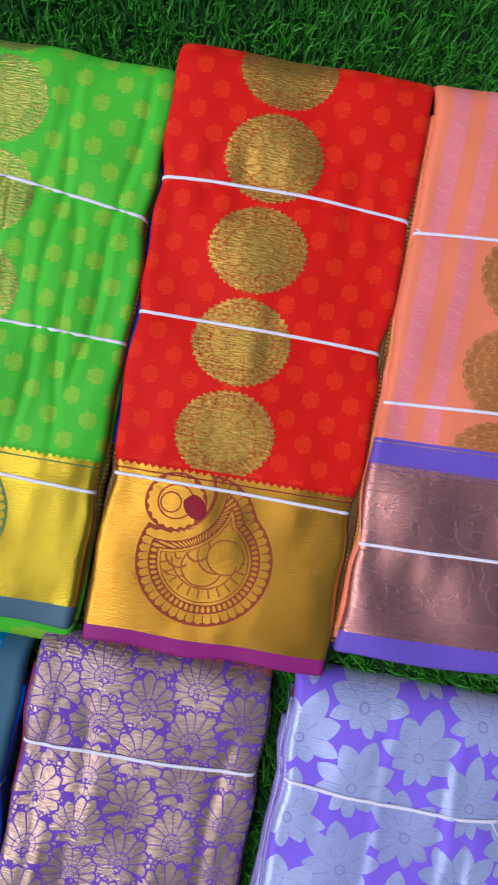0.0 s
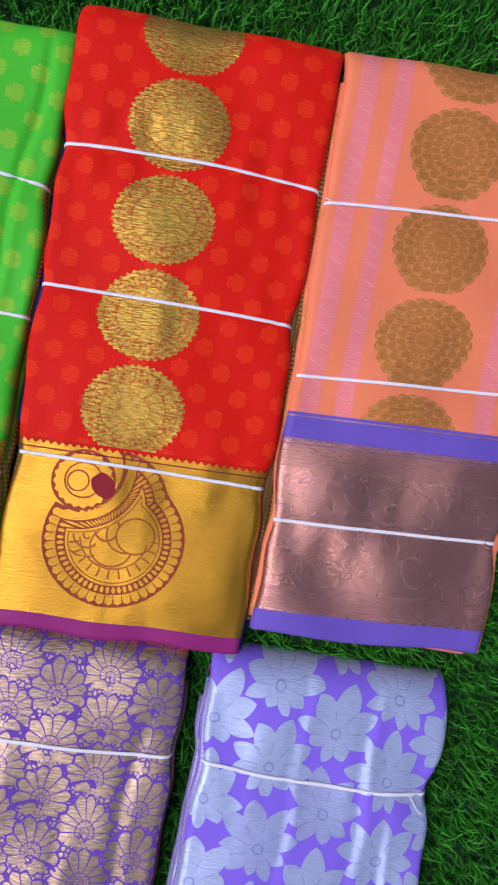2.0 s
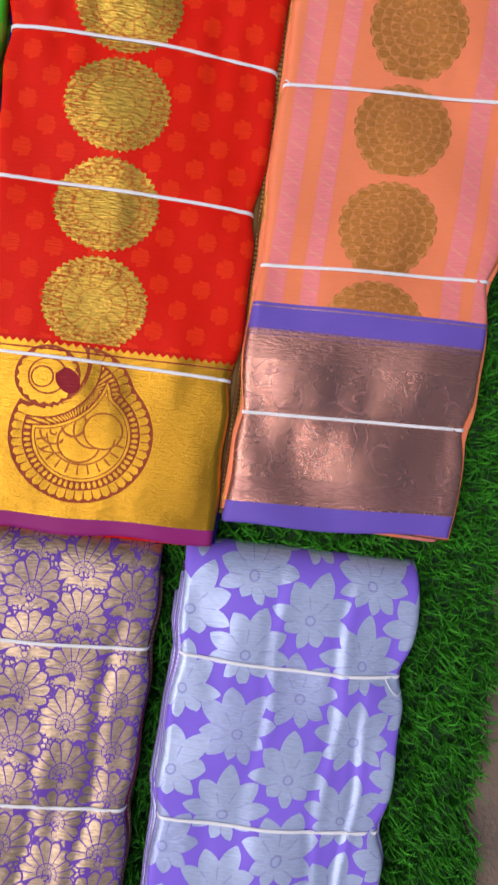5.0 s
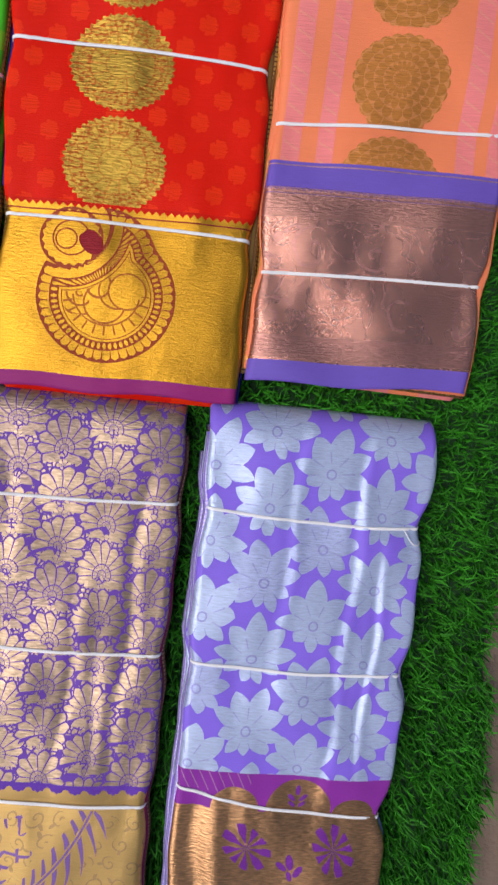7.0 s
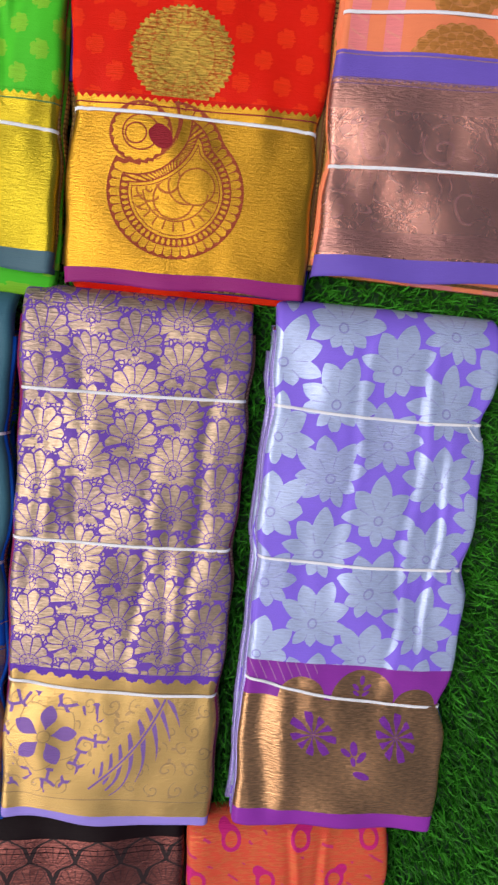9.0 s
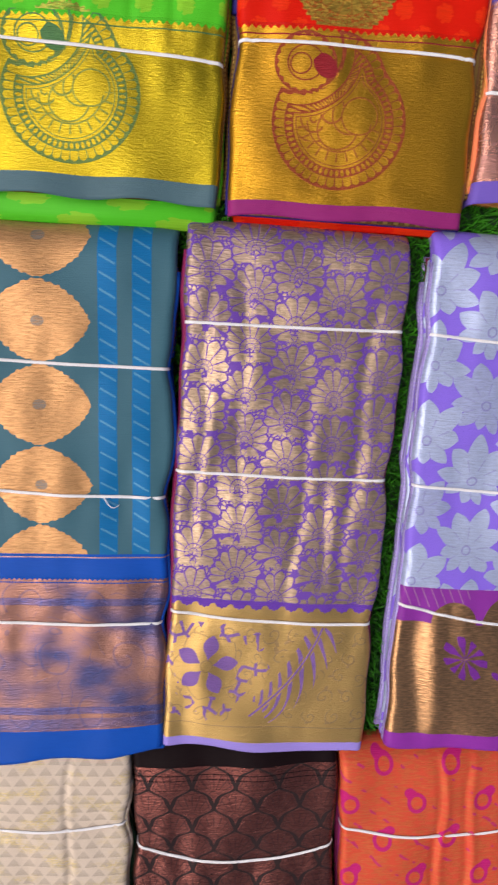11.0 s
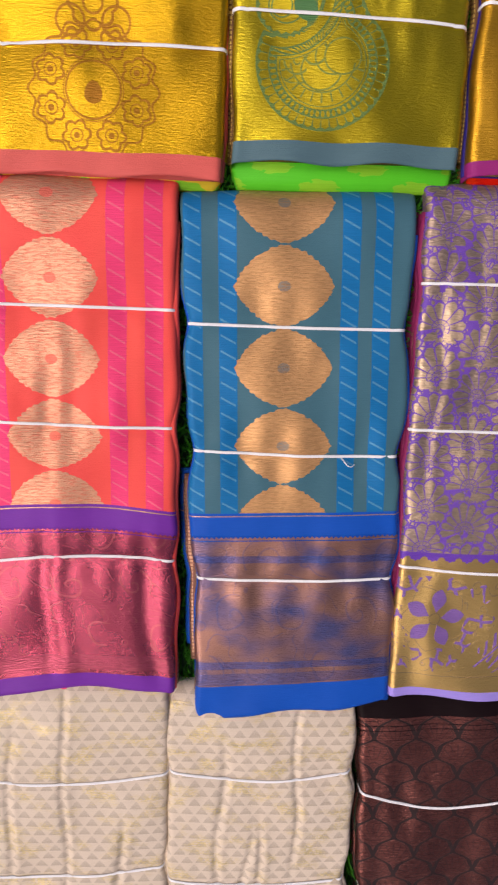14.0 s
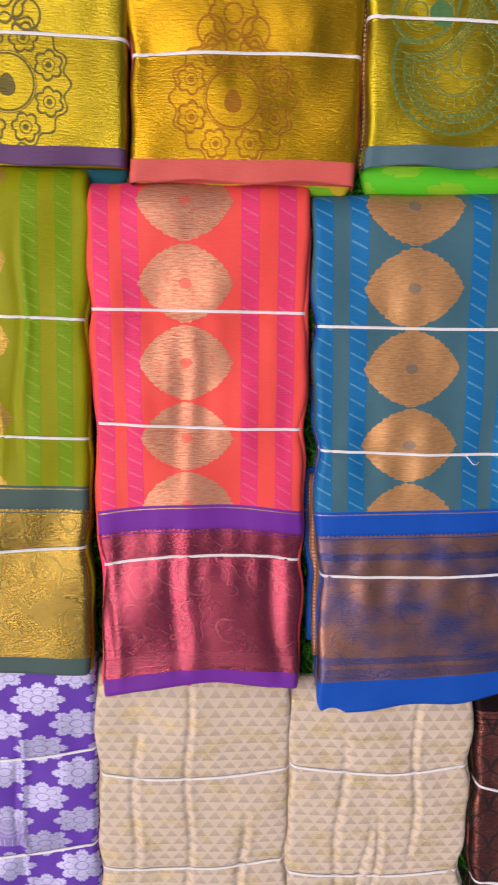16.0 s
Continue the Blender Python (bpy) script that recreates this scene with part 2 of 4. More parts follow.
def fans(u, v, pu, pv, r, n=11, du=0.0, dv=0.0):
    """Fan flowers: rounded petals, a small flame at the heart, two leaves at the foot. Gives the woven part, the reach of the flower and a number for each."""
    x, y, c, k = cells(u, v, pu, pv, 0.0, du, dv)
    h = hashed(c, k)
    y = y + r * 0.42
    th = atan_(x, y) + (h - 0.5) * 0.9
    rad = hyp(x, y)
    f = tri(th * (n / 4.4))
    reach = r * (1.18 + 0.12 * cos_(th * 2.0) + 0.06 * sin_(th * 5.0 + h * 20.0)) * (0.80 + 0.22 * sqrt_(f))
    petal = (rad < reach) * (abs_(th) < 2.2) * (f > 0.17 - 0.04 * rad / r)
    gap = between(rad, r * 0.38, r * 0.42) + between(rad, r * 0.17, r * 0.20)
    foot = hyp((abs_(x) - r * 0.42) * 0.9 + (y + r * 0.45) * 0.4, y + r * 0.45) < r * 0.24
    return max_(petal * inv(min_(1.0, gap)), foot), max_((rad < reach + r * 0.10) * (abs_(th) < 2.35), foot), h


# ---- plain materials ----
def plain(name, base, rough=0.6, metal=0.0, var=0.3, scale=40.0, bump=0.3, dist=0.001, island=False):
    mat = bpy.data.materials.new(name)
    mat.use_nodes = True
    t = Ex.tree = mat.node_tree
    p = t.nodes["Principled BSDF"]
    tc = t.nodes.new("ShaderNodeTexCoord")
    n = t.nodes.new("ShaderNodeTexNoise")
    n.inputs["Scale"].default_value, n.inputs["Detail"].default_value = scale, 5.0
    t.links.new(tc.outputs["Object"], n.inputs["Vector"])
    fac = Ex(n.outputs[0])
    if island:
        g = t.nodes.new("ShaderNodeNewGeometry")
        fac = fac * 0.3 + Ex(g.outputs["Random Per Island"]) * 0.7
    col = colour_mix(fac, tuple(c * (1 - var) for c in base), tuple(min(1, c * (1 + var)) for c in base))
    t.links.new(col, p.inputs["Base Color"])
    p.inputs["Roughness"].default_value, p.inputs["Metallic"].default_value = rough, metal
    b = t.nodes.new("ShaderNodeBump")
    b.inputs["Strength"].default_value, b.inputs["Distance"].default_value = bump, dist
    t.links.new(n.outputs[0], b.inputs["Height"])
    t.links.new(b.outputs[0], p.inputs["Normal"])
    return mat


def soil_material():
    mat = bpy.data.materials.new("soil")
    mat.use_nodes = True
    t = Ex.tree = mat.node_tree
    p = t.nodes["Principled BSDF"]
    tc = t.nodes.new("ShaderNodeTexCoord")
    big, small = t.nodes.new("ShaderNodeTexNoise"), t.nodes.new("ShaderNodeTexNoise")
    for n, s, dt in ((big, 9.0, 4.0), (small, 160.0, 6.0)):
        n.inputs["Scale"].default_value, n.inputs["Detail"].default_value = s, dt
        t.links.new(tc.outputs["Object"], n.inputs["Vector"])
    col = colour_mix(Ex(big.outputs[0]), (0.11, 0.075, 0.055), (0.27, 0.20, 0.15))
    col = colour_mix(Ex(small.outputs[0]) * 0.7, col, (0.16, 0.11, 0.08))
    t.links.new(col, p.inputs["Base Color"])
    p.inputs["Roughness"].default_value = 0.95
    b = t.nodes.new("ShaderNodeBump")
    b.inputs["Strength"].default_value, b.inputs["Distance"].default_value = 0.8, 0.004
    t.links.new(small.outputs[0], b.inputs["Height"])
    t.links.new(b.outputs[0], p.inputs["Normal"])
    return mat


SOIL = soil_material()
TURF_BACK = plain("turf_backing", (0.008, 0.040, 0.008), 0.95)
BLADE = plain("turf_blade", (0.030, 0.190, 0.007), 0.65, var=0.75, scale=14, bump=0.0, island=True)
BLADE.node_tree.nodes["Principled BSDF"].inputs["Specular IOR Level"].default_value = 0.2
STRING = plain("white_elastic", (0.80, 0.79, 0.80), 0.55, var=0.06, scale=700, bump=0.4, dist=0.0004)


# ---- ground and turf ----
def mat_edge(y):
    return 0.452 - 0.114 * y + 0.006 * np.sin(y * 23.0) + 0.004 * np.sin(y * 61.0 + 1.0)


def build_ground():
    near = np.linspace(0.40, 0.86, 70)
    xs = np.r_[-300, -60, -12, -4, -2, -1.2, -0.6, 0.0, 0.2, near, 1.1, 1.5, 2.2, 4, 12, 60, 300]
    ys = np.r_[-300, -60, -12, -4, -2, -1.5, np.linspace(-1.2, 0.5, 180), 0.8, 1.5, 2, 4, 12, 60, 300]
    X, Y = np.meshgrid(xs, ys)
    close = np.exp(-np.maximum(0, np.abs(X - 0.6) - 0.3) * 8)
    Zg = np.zeros_like(X)
    for k in range(X.size):
        x, y = X.flat[k], Y.flat[k]
        if abs(x) < 3 and abs(y) < 3:
            Zg.flat[k] = 0.012 * noise.noise((x * 14, y * 14, 0)) + 0.006 * noise.noise((x * 60, y * 60, 3)) + 0.003 * noise.noise((x * 150, y * 150, 8))
    Zg = Zg * close - 0.012 - 0.01 * (1 - close)
    nx, ny = len(xs), len(ys)
    verts = np.c_[X.ravel(), Y.ravel(), Zg.ravel()]
    faces = [(j * nx + i, j * nx + i + 1, (j + 1) * nx + i + 1, (j + 1) * nx + i) for j in range(ny - 1) for i in range(nx - 1)]
    me = bpy.data.meshes.new("ground")
    me.from_pydata(verts.tolist(), [], faces)
    me.shade_smooth()
    me.materials.append(SOIL)
    return tagged(new("ground", me), "bare brown soil beside the turf mat", "ground", kind="structure")


build_ground()

MAT_Y0, MAT_Y1, MAT_X0 = -1.40, 0.85, -1.05


def build_turf_mat():
    bm = bmesh.new()
    ys = np.linspace(MAT_Y0, MAT_Y1, 60)
    rows = []
    for y in ys:
        e = float(mat_edge(y))
        rows.append([bm.verts.new(p) for p in ((MAT_X0, y, -0.006), (MAT_X0, y, 0.0), (e - 0.006, y, 0.0), (e - 0.006, y, -0.006))])
    for a, b in zip(rows, rows[1:]):
        for k in range(3):
            bm.faces.new((a[k], a[k + 1], b[k + 1], b[k]))
        bm.faces.new((a[3], a[0], b[0], b[3]))
    bm.faces.new(rows[0][::-1])
    bm.faces.new(rows[-1])
    bmesh.ops.recalc_face_normals(bm, faces=bm.faces)
    me = bpy.data.meshes.new("turf_mat")
    bm.to_mesh(me)
    me.materials.append(TURF_BACK)
    return tagged(new("turf_mat", me), "green artificial turf mat laid on soil", "turf mat")


turf_mat = build_turf_mat()


def strewn(n, seed, covered):
    """Blades of turf outside the covered oblongs, all in one mesh."""
    rng = np.random.default_rng(seed)
    y = rng.uniform(MAT_Y0 + 0.01, MAT_Y1 - 0.01, n)
    x = MAT_X0 + 0.01 + rng.random(n) * (mat_edge(y) - MAT_X0 - 0.012)
    keep = np.ones(n, bool)
    for (cx, cy, rz, hw, hl) in covered:
        a = radians(rz)
        lu = (x - cx) * math.cos(a) + (y - cy) * math.sin(a)
        lv = -(x - cx) * math.sin(a) + (y - cy) * math.cos(a)
        keep &= ~((np.abs(lu) < hw) & (np.abs(lv) < hl))
    far = np.maximum(np.maximum(-0.80 - x, 0), np.maximum(y - 0.62, -1.12 - y))
    keep &= rng.random(n) > np.clip(far * 6, 0, 0.75)
    x, y = x[keep], y[keep]
    m = len(x)
    tuft = rng.uniform(0, 6.283, m)
    lean = rng.normal(0, 0.55, m) + 0.35
    h = rng.uniform(0.010, 0.021, m)
    w = rng.uniform(0.0006, 0.0013, m)
    dx, dy = np.cos(tuft), np.sin(tuft)
    base = np.c_[x, y, np.zeros(m)]
    side = np.c_[-dy, dx, np.zeros(m)] * w[:, None]
    out = np.c_[dx, dy, np.zeros(m)]
    mid = base + out * (h * np.sin(lean) * 0.35)[:, None] + np.c_[np.zeros((m, 2)), h * 0.6]
    top = base + out * (h * np.sin(lean) * 1.15)[:, None] + np.c_[np.zeros((m, 2)), h * (0.62 + 0.38 * np.cos(lean))]
    verts = np.stack([base - side, base + side, mid - side * 0.9, mid + side * 0.9, top], 1).reshape(-1, 3)
    k = np.arange(m)[:, None] * 5
    loops = np.c_[k, k + 1, k + 3, k + 2, k + 2, k + 3, k + 4].ravel()
    me = bpy.data.meshes.new("turf_pile")
    me.vertices.add(len(verts))
    me.vertices.foreach_set("co", verts.ravel())
    me.loops.add(len(loops))
    me.loops.foreach_set("vertex_index", loops.astype(np.int32))
    me.polygons.add(2 * m)
    starts = np.c_[np.arange(m) * 7, np.arange(m) * 7 + 4].ravel()
    me.polygons.foreach_set("loop_start", starts.astype(np.int32))
    me.update(calc_edges=True)
    me.materials.append(BLADE)
    return me


# ---- folded sarees ----
def part(name, data, material, parent, label=""):
    ob = new(name, data)
    data.materials.append(material)
    ob.parent = parent
    return tagged(ob, label)


def grid_mesh(name, S, V, surf, thick_end=False):
    """A sheet over the sampled S (across) and V (along), with its cloth coordinates."""
    SS, VV = np.meshgrid(S, V)
    P = surf(SS, VV)
    uv = np.stack([SS, VV], -1).reshape(-1, 2)
    P = P.reshape(-1, 3)
    ns, nv = len(S), len(V)
    if thick_end:                                       # the cut end turns down
        low = P[:ns].copy()
        low[:, 2] -= 0.0035
        low[:, 1] += 0.0008
        P, uv, nv = np.r_[low, P], np.r_[uv[:ns] - (0, 0.0035), uv], nv + 1
    i, j = np.meshgrid(np.arange(ns - 1), np.arange(nv - 1))
    a = (j * ns + i).ravel()
    quads = np.c_[a, a + 1, a + 1 + ns, a + ns]
    me = bpy.data.meshes.new(name)
    me.vertices.add(len(P))
    me.vertices.foreach_set("co", P.ravel())
    me.loops.add(quads.size)
    me.loops.foreach_set("vertex_index", quads.ravel().astype(np.int32))
    me.polygons.add(len(quads))
    me.polygons.foreach_set("loop_start", (np.arange(len(quads)) * 4).astype(np.int32))
    me.update(calc_edges=True)
    layer = me.uv_layers.new(name="cloth")
    layer.data.foreach_set("uv", uv[quads.ravel()].ravel())
    me.shade_smooth()
    return me


def slab_mesh(name, vs, left, right, z0, z1, lift=None):
    """A folded sheet seen edge on: rounded long sides, following the bundle's outline."""
    prof = [(0.0, 0.0), (0.6, 0.12), (1.0, 0.5), (0.6, 0.88), (0.0, 1.0)]
    r = (z1 - z0) * 0.45
    verts, uv = [], []
    for k, v in enumerate(vs):
        zz = lift[k] if lift is not None else 0.0
        ring = [(left[k] + r - r * a, z0 + (z1 - z0) * b) for a, b in prof] + [(right[k] - r + r * a, z0 + (z1 - z0) * b) for a, b in prof[::-1]]
        for x, z in ring:
            verts.append((x, v, z + zz))
            uv.append((x * 0.4 + z * 3, v))
    n = 10
    faces = [(k * n + i, k * n + (i + 1) % n, (k + 1) * n + (i + 1) % n, (k + 1) * n + i) for k in range(len(vs) - 1) for i in range(n)]
    faces += [tuple(range(n))[::-1], tuple((len(vs) - 1) * n + i for i in range(n))]
    me = bpy.data.meshes.new(name)
    me.from_pydata(verts, [], faces)
    layer = me.uv_layers.new(name="cloth")
    for loop in me.loops:
        layer.data[loop.index].uv = uv[loop.vertex_index]
    me.shade_smooth()
    return me


def ribbon_mesh(name, pts, nrm, half=0.0015, thick=0.0005):
    """A flat elastic thread along pts."""
    pts, nrm = np.array(pts), np.array(nrm)
    tang = np.gradient(pts, axis=0)
    tang /= np.linalg.norm(tang, axis=1)[:, None]
    side = np.cross(nrm, tang)
    side /= np.linalg.norm(side, axis=1)[:, None]
    sec = [(-1, -0.6), (-0.6, -1), (0.6, -1), (1, -0.6), (1, 0.6), (0.6, 1), (-0.6, 1), (-1, 0.6)]
    verts = np.stack([pts + side * half * a + nrm * thick * b for a, b in sec], 1).reshape(-1, 3)
    n = len(sec)
    faces = [(k * n + i, k * n + (i + 1) % n, (k + 1) * n + (i + 1) % n, (k + 1) * n + i) for k in range(len(pts) - 1) for i in range(n)]
    faces += [tuple(range(n))[::-1], tuple((len(pts) - 1) * n + i for i in range(n))]
    me = bpy.data.meshes.new(name)
    me.from_pydata(verts.tolist(), [], faces)
    me.shade_smooth()
    return me


COVERED = []


def saree(place, rz, length, wtop, wbot, zones, strings, label, layers, seed, height=0.036, neck=(0.003, 0.003), pucker=0.0007,
          creases=(), crown=0.003, under=None, fold=0.035, skew=0.0, pinch=0.004, base_z=0.0, ripple=0.0, foot=0.0, head=0.0, juts=(), swell_h=0.0019, tails=(), bow=0.0, hem_tilt=0.0):
    """A folded saree tied with strings. zones: (part name, upper v, lower v, material, label), from the fold down to the cut end.
    strings: (v at one side, v at the other, sag). layers: materials of the folds beneath, from the top one down."""
    rng = np.random.default_rng(seed)
    root = new("folded_saree")
    root.matrix_world = pose(place[0], place[1], base_z, 0, 0, rz)
    tagged(root, label, "saree", group="sarees on the turf")
    COVERED.append((*place, rz, wbot / 2 + 0.001, length / 2 - 0.012))
    L2, R, LT = length / 2, 0.0065, length / 2 + head
    waves = [(rng.uniform(90, 240), rng.uniform(0, 6.28), rng.uniform(-26, 26), rng.uniform(0.4, 1.0)) for _ in range(7)]
    swell = [(rng.uniform(22, 72) * rng.choice((-1, 1)), rng.uniform(10, 58), rng.uniform(0, 6.28)) for _ in range(6)]
    hem = (rng.uniform(20, 40), rng.uniform(0, 6.28))

    def vs_at(s, a):
        return s[0] + (s[1] - s[0]) * (a + 1) / 2 - s[2] * (1 - a * a)

    def half(V, sgn):
        h = (wbot + (wtop - wbot) * (V + L2) / length) / 2
        n = neck[0] if sgn < 0 else neck[1]
        for s in strings:
            h = h - n * np.exp(-((V - (s[0] if sgn < 0 else s[1])) / 0.020) ** 2)
        return h + 0.0012 * np.sin(V * 31 + hem[1] + sgn) + 0.0008 * np.sin(V * 83 + sgn * 2)

    def surf(S, V):
        hw = np.where(S < 0, half(V, -1), half(V, 1))
        A = np.abs(S)
        phi = np.clip((A - (hw - R)) / R, 0, math.pi / 2)
        over = np.maximum(A - (hw - R) - R * math.pi / 2, 0)
        x = np.sign(S) * (np.minimum(A, hw - R) + R * np.sin(phi))
        z = height - R * (1 - np.cos(phi)) - over
        a = np.clip(x / hw, -1, 1)
        z = z + crown * (1 - a ** 2)
        inside = np.clip((1 - np.abs(a)) * 6, 0, 1)
        w = sum(q * np.sin(k * S + p + b * V) for k, p, b, q in waves) / 3
        env, calm = 0.16, 1.0
        for s in strings:
            dv = V - vs_at(s, a)
            env = env + np.exp(-(dv / 0.032) ** 2)
            calm = calm * (1 - 0.8 * np.exp(-(dv / 0.010) ** 2))
            z = z - pinch * 0.25 * np.exp(-(dv / 0.006) ** 2) * (0.45 + 0.55 * inside) - 0.6 * pinch * np.exp(-(dv / 0.026) ** 2)
        z = z + pucker * w * env * calm * (0.25 + 0.75 * inside)
        z = z + swell_h * sum(np.sin(p * S + q * V + r) for p, q, r in swell) / 3 * (0.3 + 0.7 * inside)
        z = z + ripple * np.sin(V * 46 + 1.5 * np.sin(S * 20) + hem[1]) * inside
        for (u0, slope, v0, v1, wid, dep) in creases:
            uu = S - (u0 + slope * V + 0.003 * np.sin(V * 38 + u0 * 90))
            fade = 1 / (1 + np.exp(-(V - v0) / 0.012)) / (1 + np.exp((V - v1) / 0.012))
            ridge = np.exp(-((uu - wid) / wid) ** 2) if dep > 0 else 0.25 * np.exp(-((uu - 2 * wid) / wid) ** 2)
            z = z + fade * abs(dep) * (ridge - np.exp(-(uu / wid) ** 2))
        q = np.clip((V - (LT - fold)) / fold, 0, 1)
        z = z - (height + crown - 0.008) * (1 - np.sqrt(np.maximum(1 - q * q, 0)))
        e = np.clip((-V - (L2 - 0.03)) / 0.03, 0, 1)
        z = z - foot * e * e + 0.0016 * e * np.sin(S * hem[0] * 2 + hem[1])
        y = V + skew * a * 0.5 + hem_tilt * a * np.clip((-V - (L2 - 0.07)) / 0.07, 0, 1) + bow * (1 - a ** 2) * np.clip((0.02 - V) / 0.06, 0, 1) + 0.0016 * e * np.sin(S * hem[0] * 1.4 + hem[1] * 2)
        return np.stack([x + 0 * V, y, np.maximum(z, 0.0015)], -1)

    drop = 0.010
    wmax = (wtop + wbot) / 4
    for k, (name, hi, lo, material, plabel) in enumerate(zones):
        hi = LT if k == 0 else hi
        n = max(4, int((hi - lo) / 0.0032))
        V = np.linspace(lo, hi, n + 1)
        if k == 0:                                      # closer rows where the fold turns down
            V = np.r_[V[V < LT - fold - 0.002], LT - fold + fold * np.sin(np.linspace(0, math.pi / 2, 18))]
        edge = wmax - R - 0.008
        S = np.r_[-np.linspace(wmax + drop + 0.004, edge, 12)[:-1], np.linspace(-edge, edge, 76), np.linspace(edge, wmax + drop + 0.004, 12)[1:]]
        part(name, grid_mesh(name, S, V, surf, thick_end=k == len(zones) - 1), material, root, plabel)

    # folds beneath, whose edges show at the sides
    zs = np.linspace(0.001, height - 0.0075, len(layers) + 1)
    for k, material in enumerate(layers[::-1]):
        end = L2 - fold * 0.75 - 0.002 * k
        vs = np.linspace(-L2 + rng.uniform(0.001, 0.006), end, 44)
        o1, o2 = rng.uniform(-0.0010, 0.0040, 2)
        wob = 0.001 * np.sin(vs * rng.uniform(20, 50) + rng.uniform(0, 6))
        left = [-float(half(v, -1)) - o1 for v in vs] + wob
        right = [float(half(v, 1)) + o2 for v in vs] + wob
        part("fold", slab_mesh("fold", vs, left, right, zs[k], zs[k + 1] + 0.0006), material, root)

    for side, v0, v1, out, lo, hi, material in juts:      # folds that stick out at one side
        vs = np.linspace(v0, v1, 20)
        edge = np.array([float(half(v, side)) for v in vs]) + out + 0.0012 * np.sin(vs * 40)
        a, b = (edge - 0.03, edge) if side > 0 else (-edge, -edge + 0.03)
        part("side_fold", slab_mesh("side_fold", vs, list(a), list(b), lo, hi), material, root)

    if under:                                           # a lower fold that juts out past the cut end
        material, out, ulabel = under
        vs = np.linspace(-L2 - out, -L2 + 0.05, 8)
        rnd = [0.008, 0.003, 0.001, 0, 0, 0, 0, 0]
        left = [-wbot / 2 - 0.003 + r for r in rnd]
        right = [wbot / 2 + 0.002 - r for r in rnd]
        part("lower_fold", slab_mesh("lower_fold", vs, left, right, 0.0070, 0.0215, lift=[-0.0025, 0, 0, 0, 0, 0, 0, 0]), material, root, ulabel)

    for s in strings:
        SS = np.r_[np.linspace(-wmax - 0.012, wmax + 0.012, 70)]
        hwl = np.clip(SS / wmax, -1, 1)
        V = np.array([vs_at(s, a) for a in hwl])
        P = surf(SS, V)
        P[8:-8, 2] = np.convolve(np.pad(P[:, 2], 4, mode='edge'), np.ones(9) / 9, 'valid')[8:-8] + 0.0004
        P1, P2 = surf(SS + 0.0008, V), surf(SS, V + 0.002)
        N = np.cross(P1 - P, P2 - P)
        N /= np.maximum(np.linalg.norm(N, axis=1), 1e-9)[:, None]
        N[N[:, 2] < -0.2] *= -1
        part("string", ribbon_mesh("string", P + N * 0.0009, N), STRING, root, "thin white elastic string")
    for v0, u0, du, dv in tails:                         # loose ends of thread
        k = np.linspace(0, 1, 16)
        SS, V = u0 + du * k, v0 + dv * np.sin(k * 2.2)
        P = surf(SS, V) + np.c_[0 * k, 0 * k, 0.0008 + 0.003 * np.sin(k * 3.1)]
        part("string_end", ribbon_mesh("string_end", P, np.tile((0.0, 0.0, 1.0), (16, 1)), 0.0005, 0.0004), STRING, root, "loose white thread end")
    return root


# ---- cloths of the bundles ----
def red_body(u, v):
    disc, lines = coin(u, v, -0.016, 0.0105, 0.0853, 0.046, 0.0410)
    spot = dots(u, v, 0.037, 0.0205, 0.0088)
    return [(spot, (0.86, 0.035, 0.006), 0.0, 0.40), (disc, (0.58, 0.36, 0.055), 0.8, 0.36), (lines * 0.8, (0.46, 0.07, 0.015), 0.3, 0.45)]


def green_body(u, v):
    disc, lines = coin(u, v, -0.033, 0.034, 0.0853, 0.043, 0.0410)
    spot = dots(u, v, 0.037, 0.0205, 0.0088)
    return [(spot, (0.25, 0.62, 0.030), 0.05, 0.40), (disc, (0.36, 0.40, 0.06), 0.8, 0.38), (lines * 0.7, (0.10, 0.42, 0.04), 0.2, 0.45)]


def zari_edge(u, v, top, lines_colour):
    teeth = v > top - 0.0020 - 0.0034 * tri(u / 0.0068)
    return [(teeth, lines_colour[0], 0.0, 0.4), (between(v, top - 0.0095, top - 0.0083), lines_colour[1], 0.2, 0.5)]


def gold_paisley(cu, cv, R, top, ground_colour, thread):
    def pattern(u, v):
        return zari_edge(u, v, top, (ground_colour, thread)) + [(paisley(u, v, cu, cv, R), thread, 0.1, 0.5)]
    return pattern


def gold_medallion(cu, cv, R, top, ground_colour, thread):
    def pattern(u, v):
        return zari_edge(u, v, top, (ground_colour, thread)) + [(medallion(u, v, cu, cv, R) * 0.75, thread, 0.15, 0.5)]
    return pattern


def striped_body(left, right, stripe, dash, shapes, metal_colour, line_colour):
    """Plain cloth with laddered stripes at both sides and a column of medallions."""
    def pattern(u, v):
        out = []
        for lo, hi in left + right:
            s, dsh = ladder(u, v, lo, hi)
            out += [(s * 0.92, stripe, 0.05, 0.38), (dsh * 0.5, dash, 0.3, 0.38)]
        body, lines = shapes(u, v)
        return out + [(body, metal_colour, 0.42, 0.33), (lines * 0.6, line_colour, 0.3, 0.42)]
    return pattern


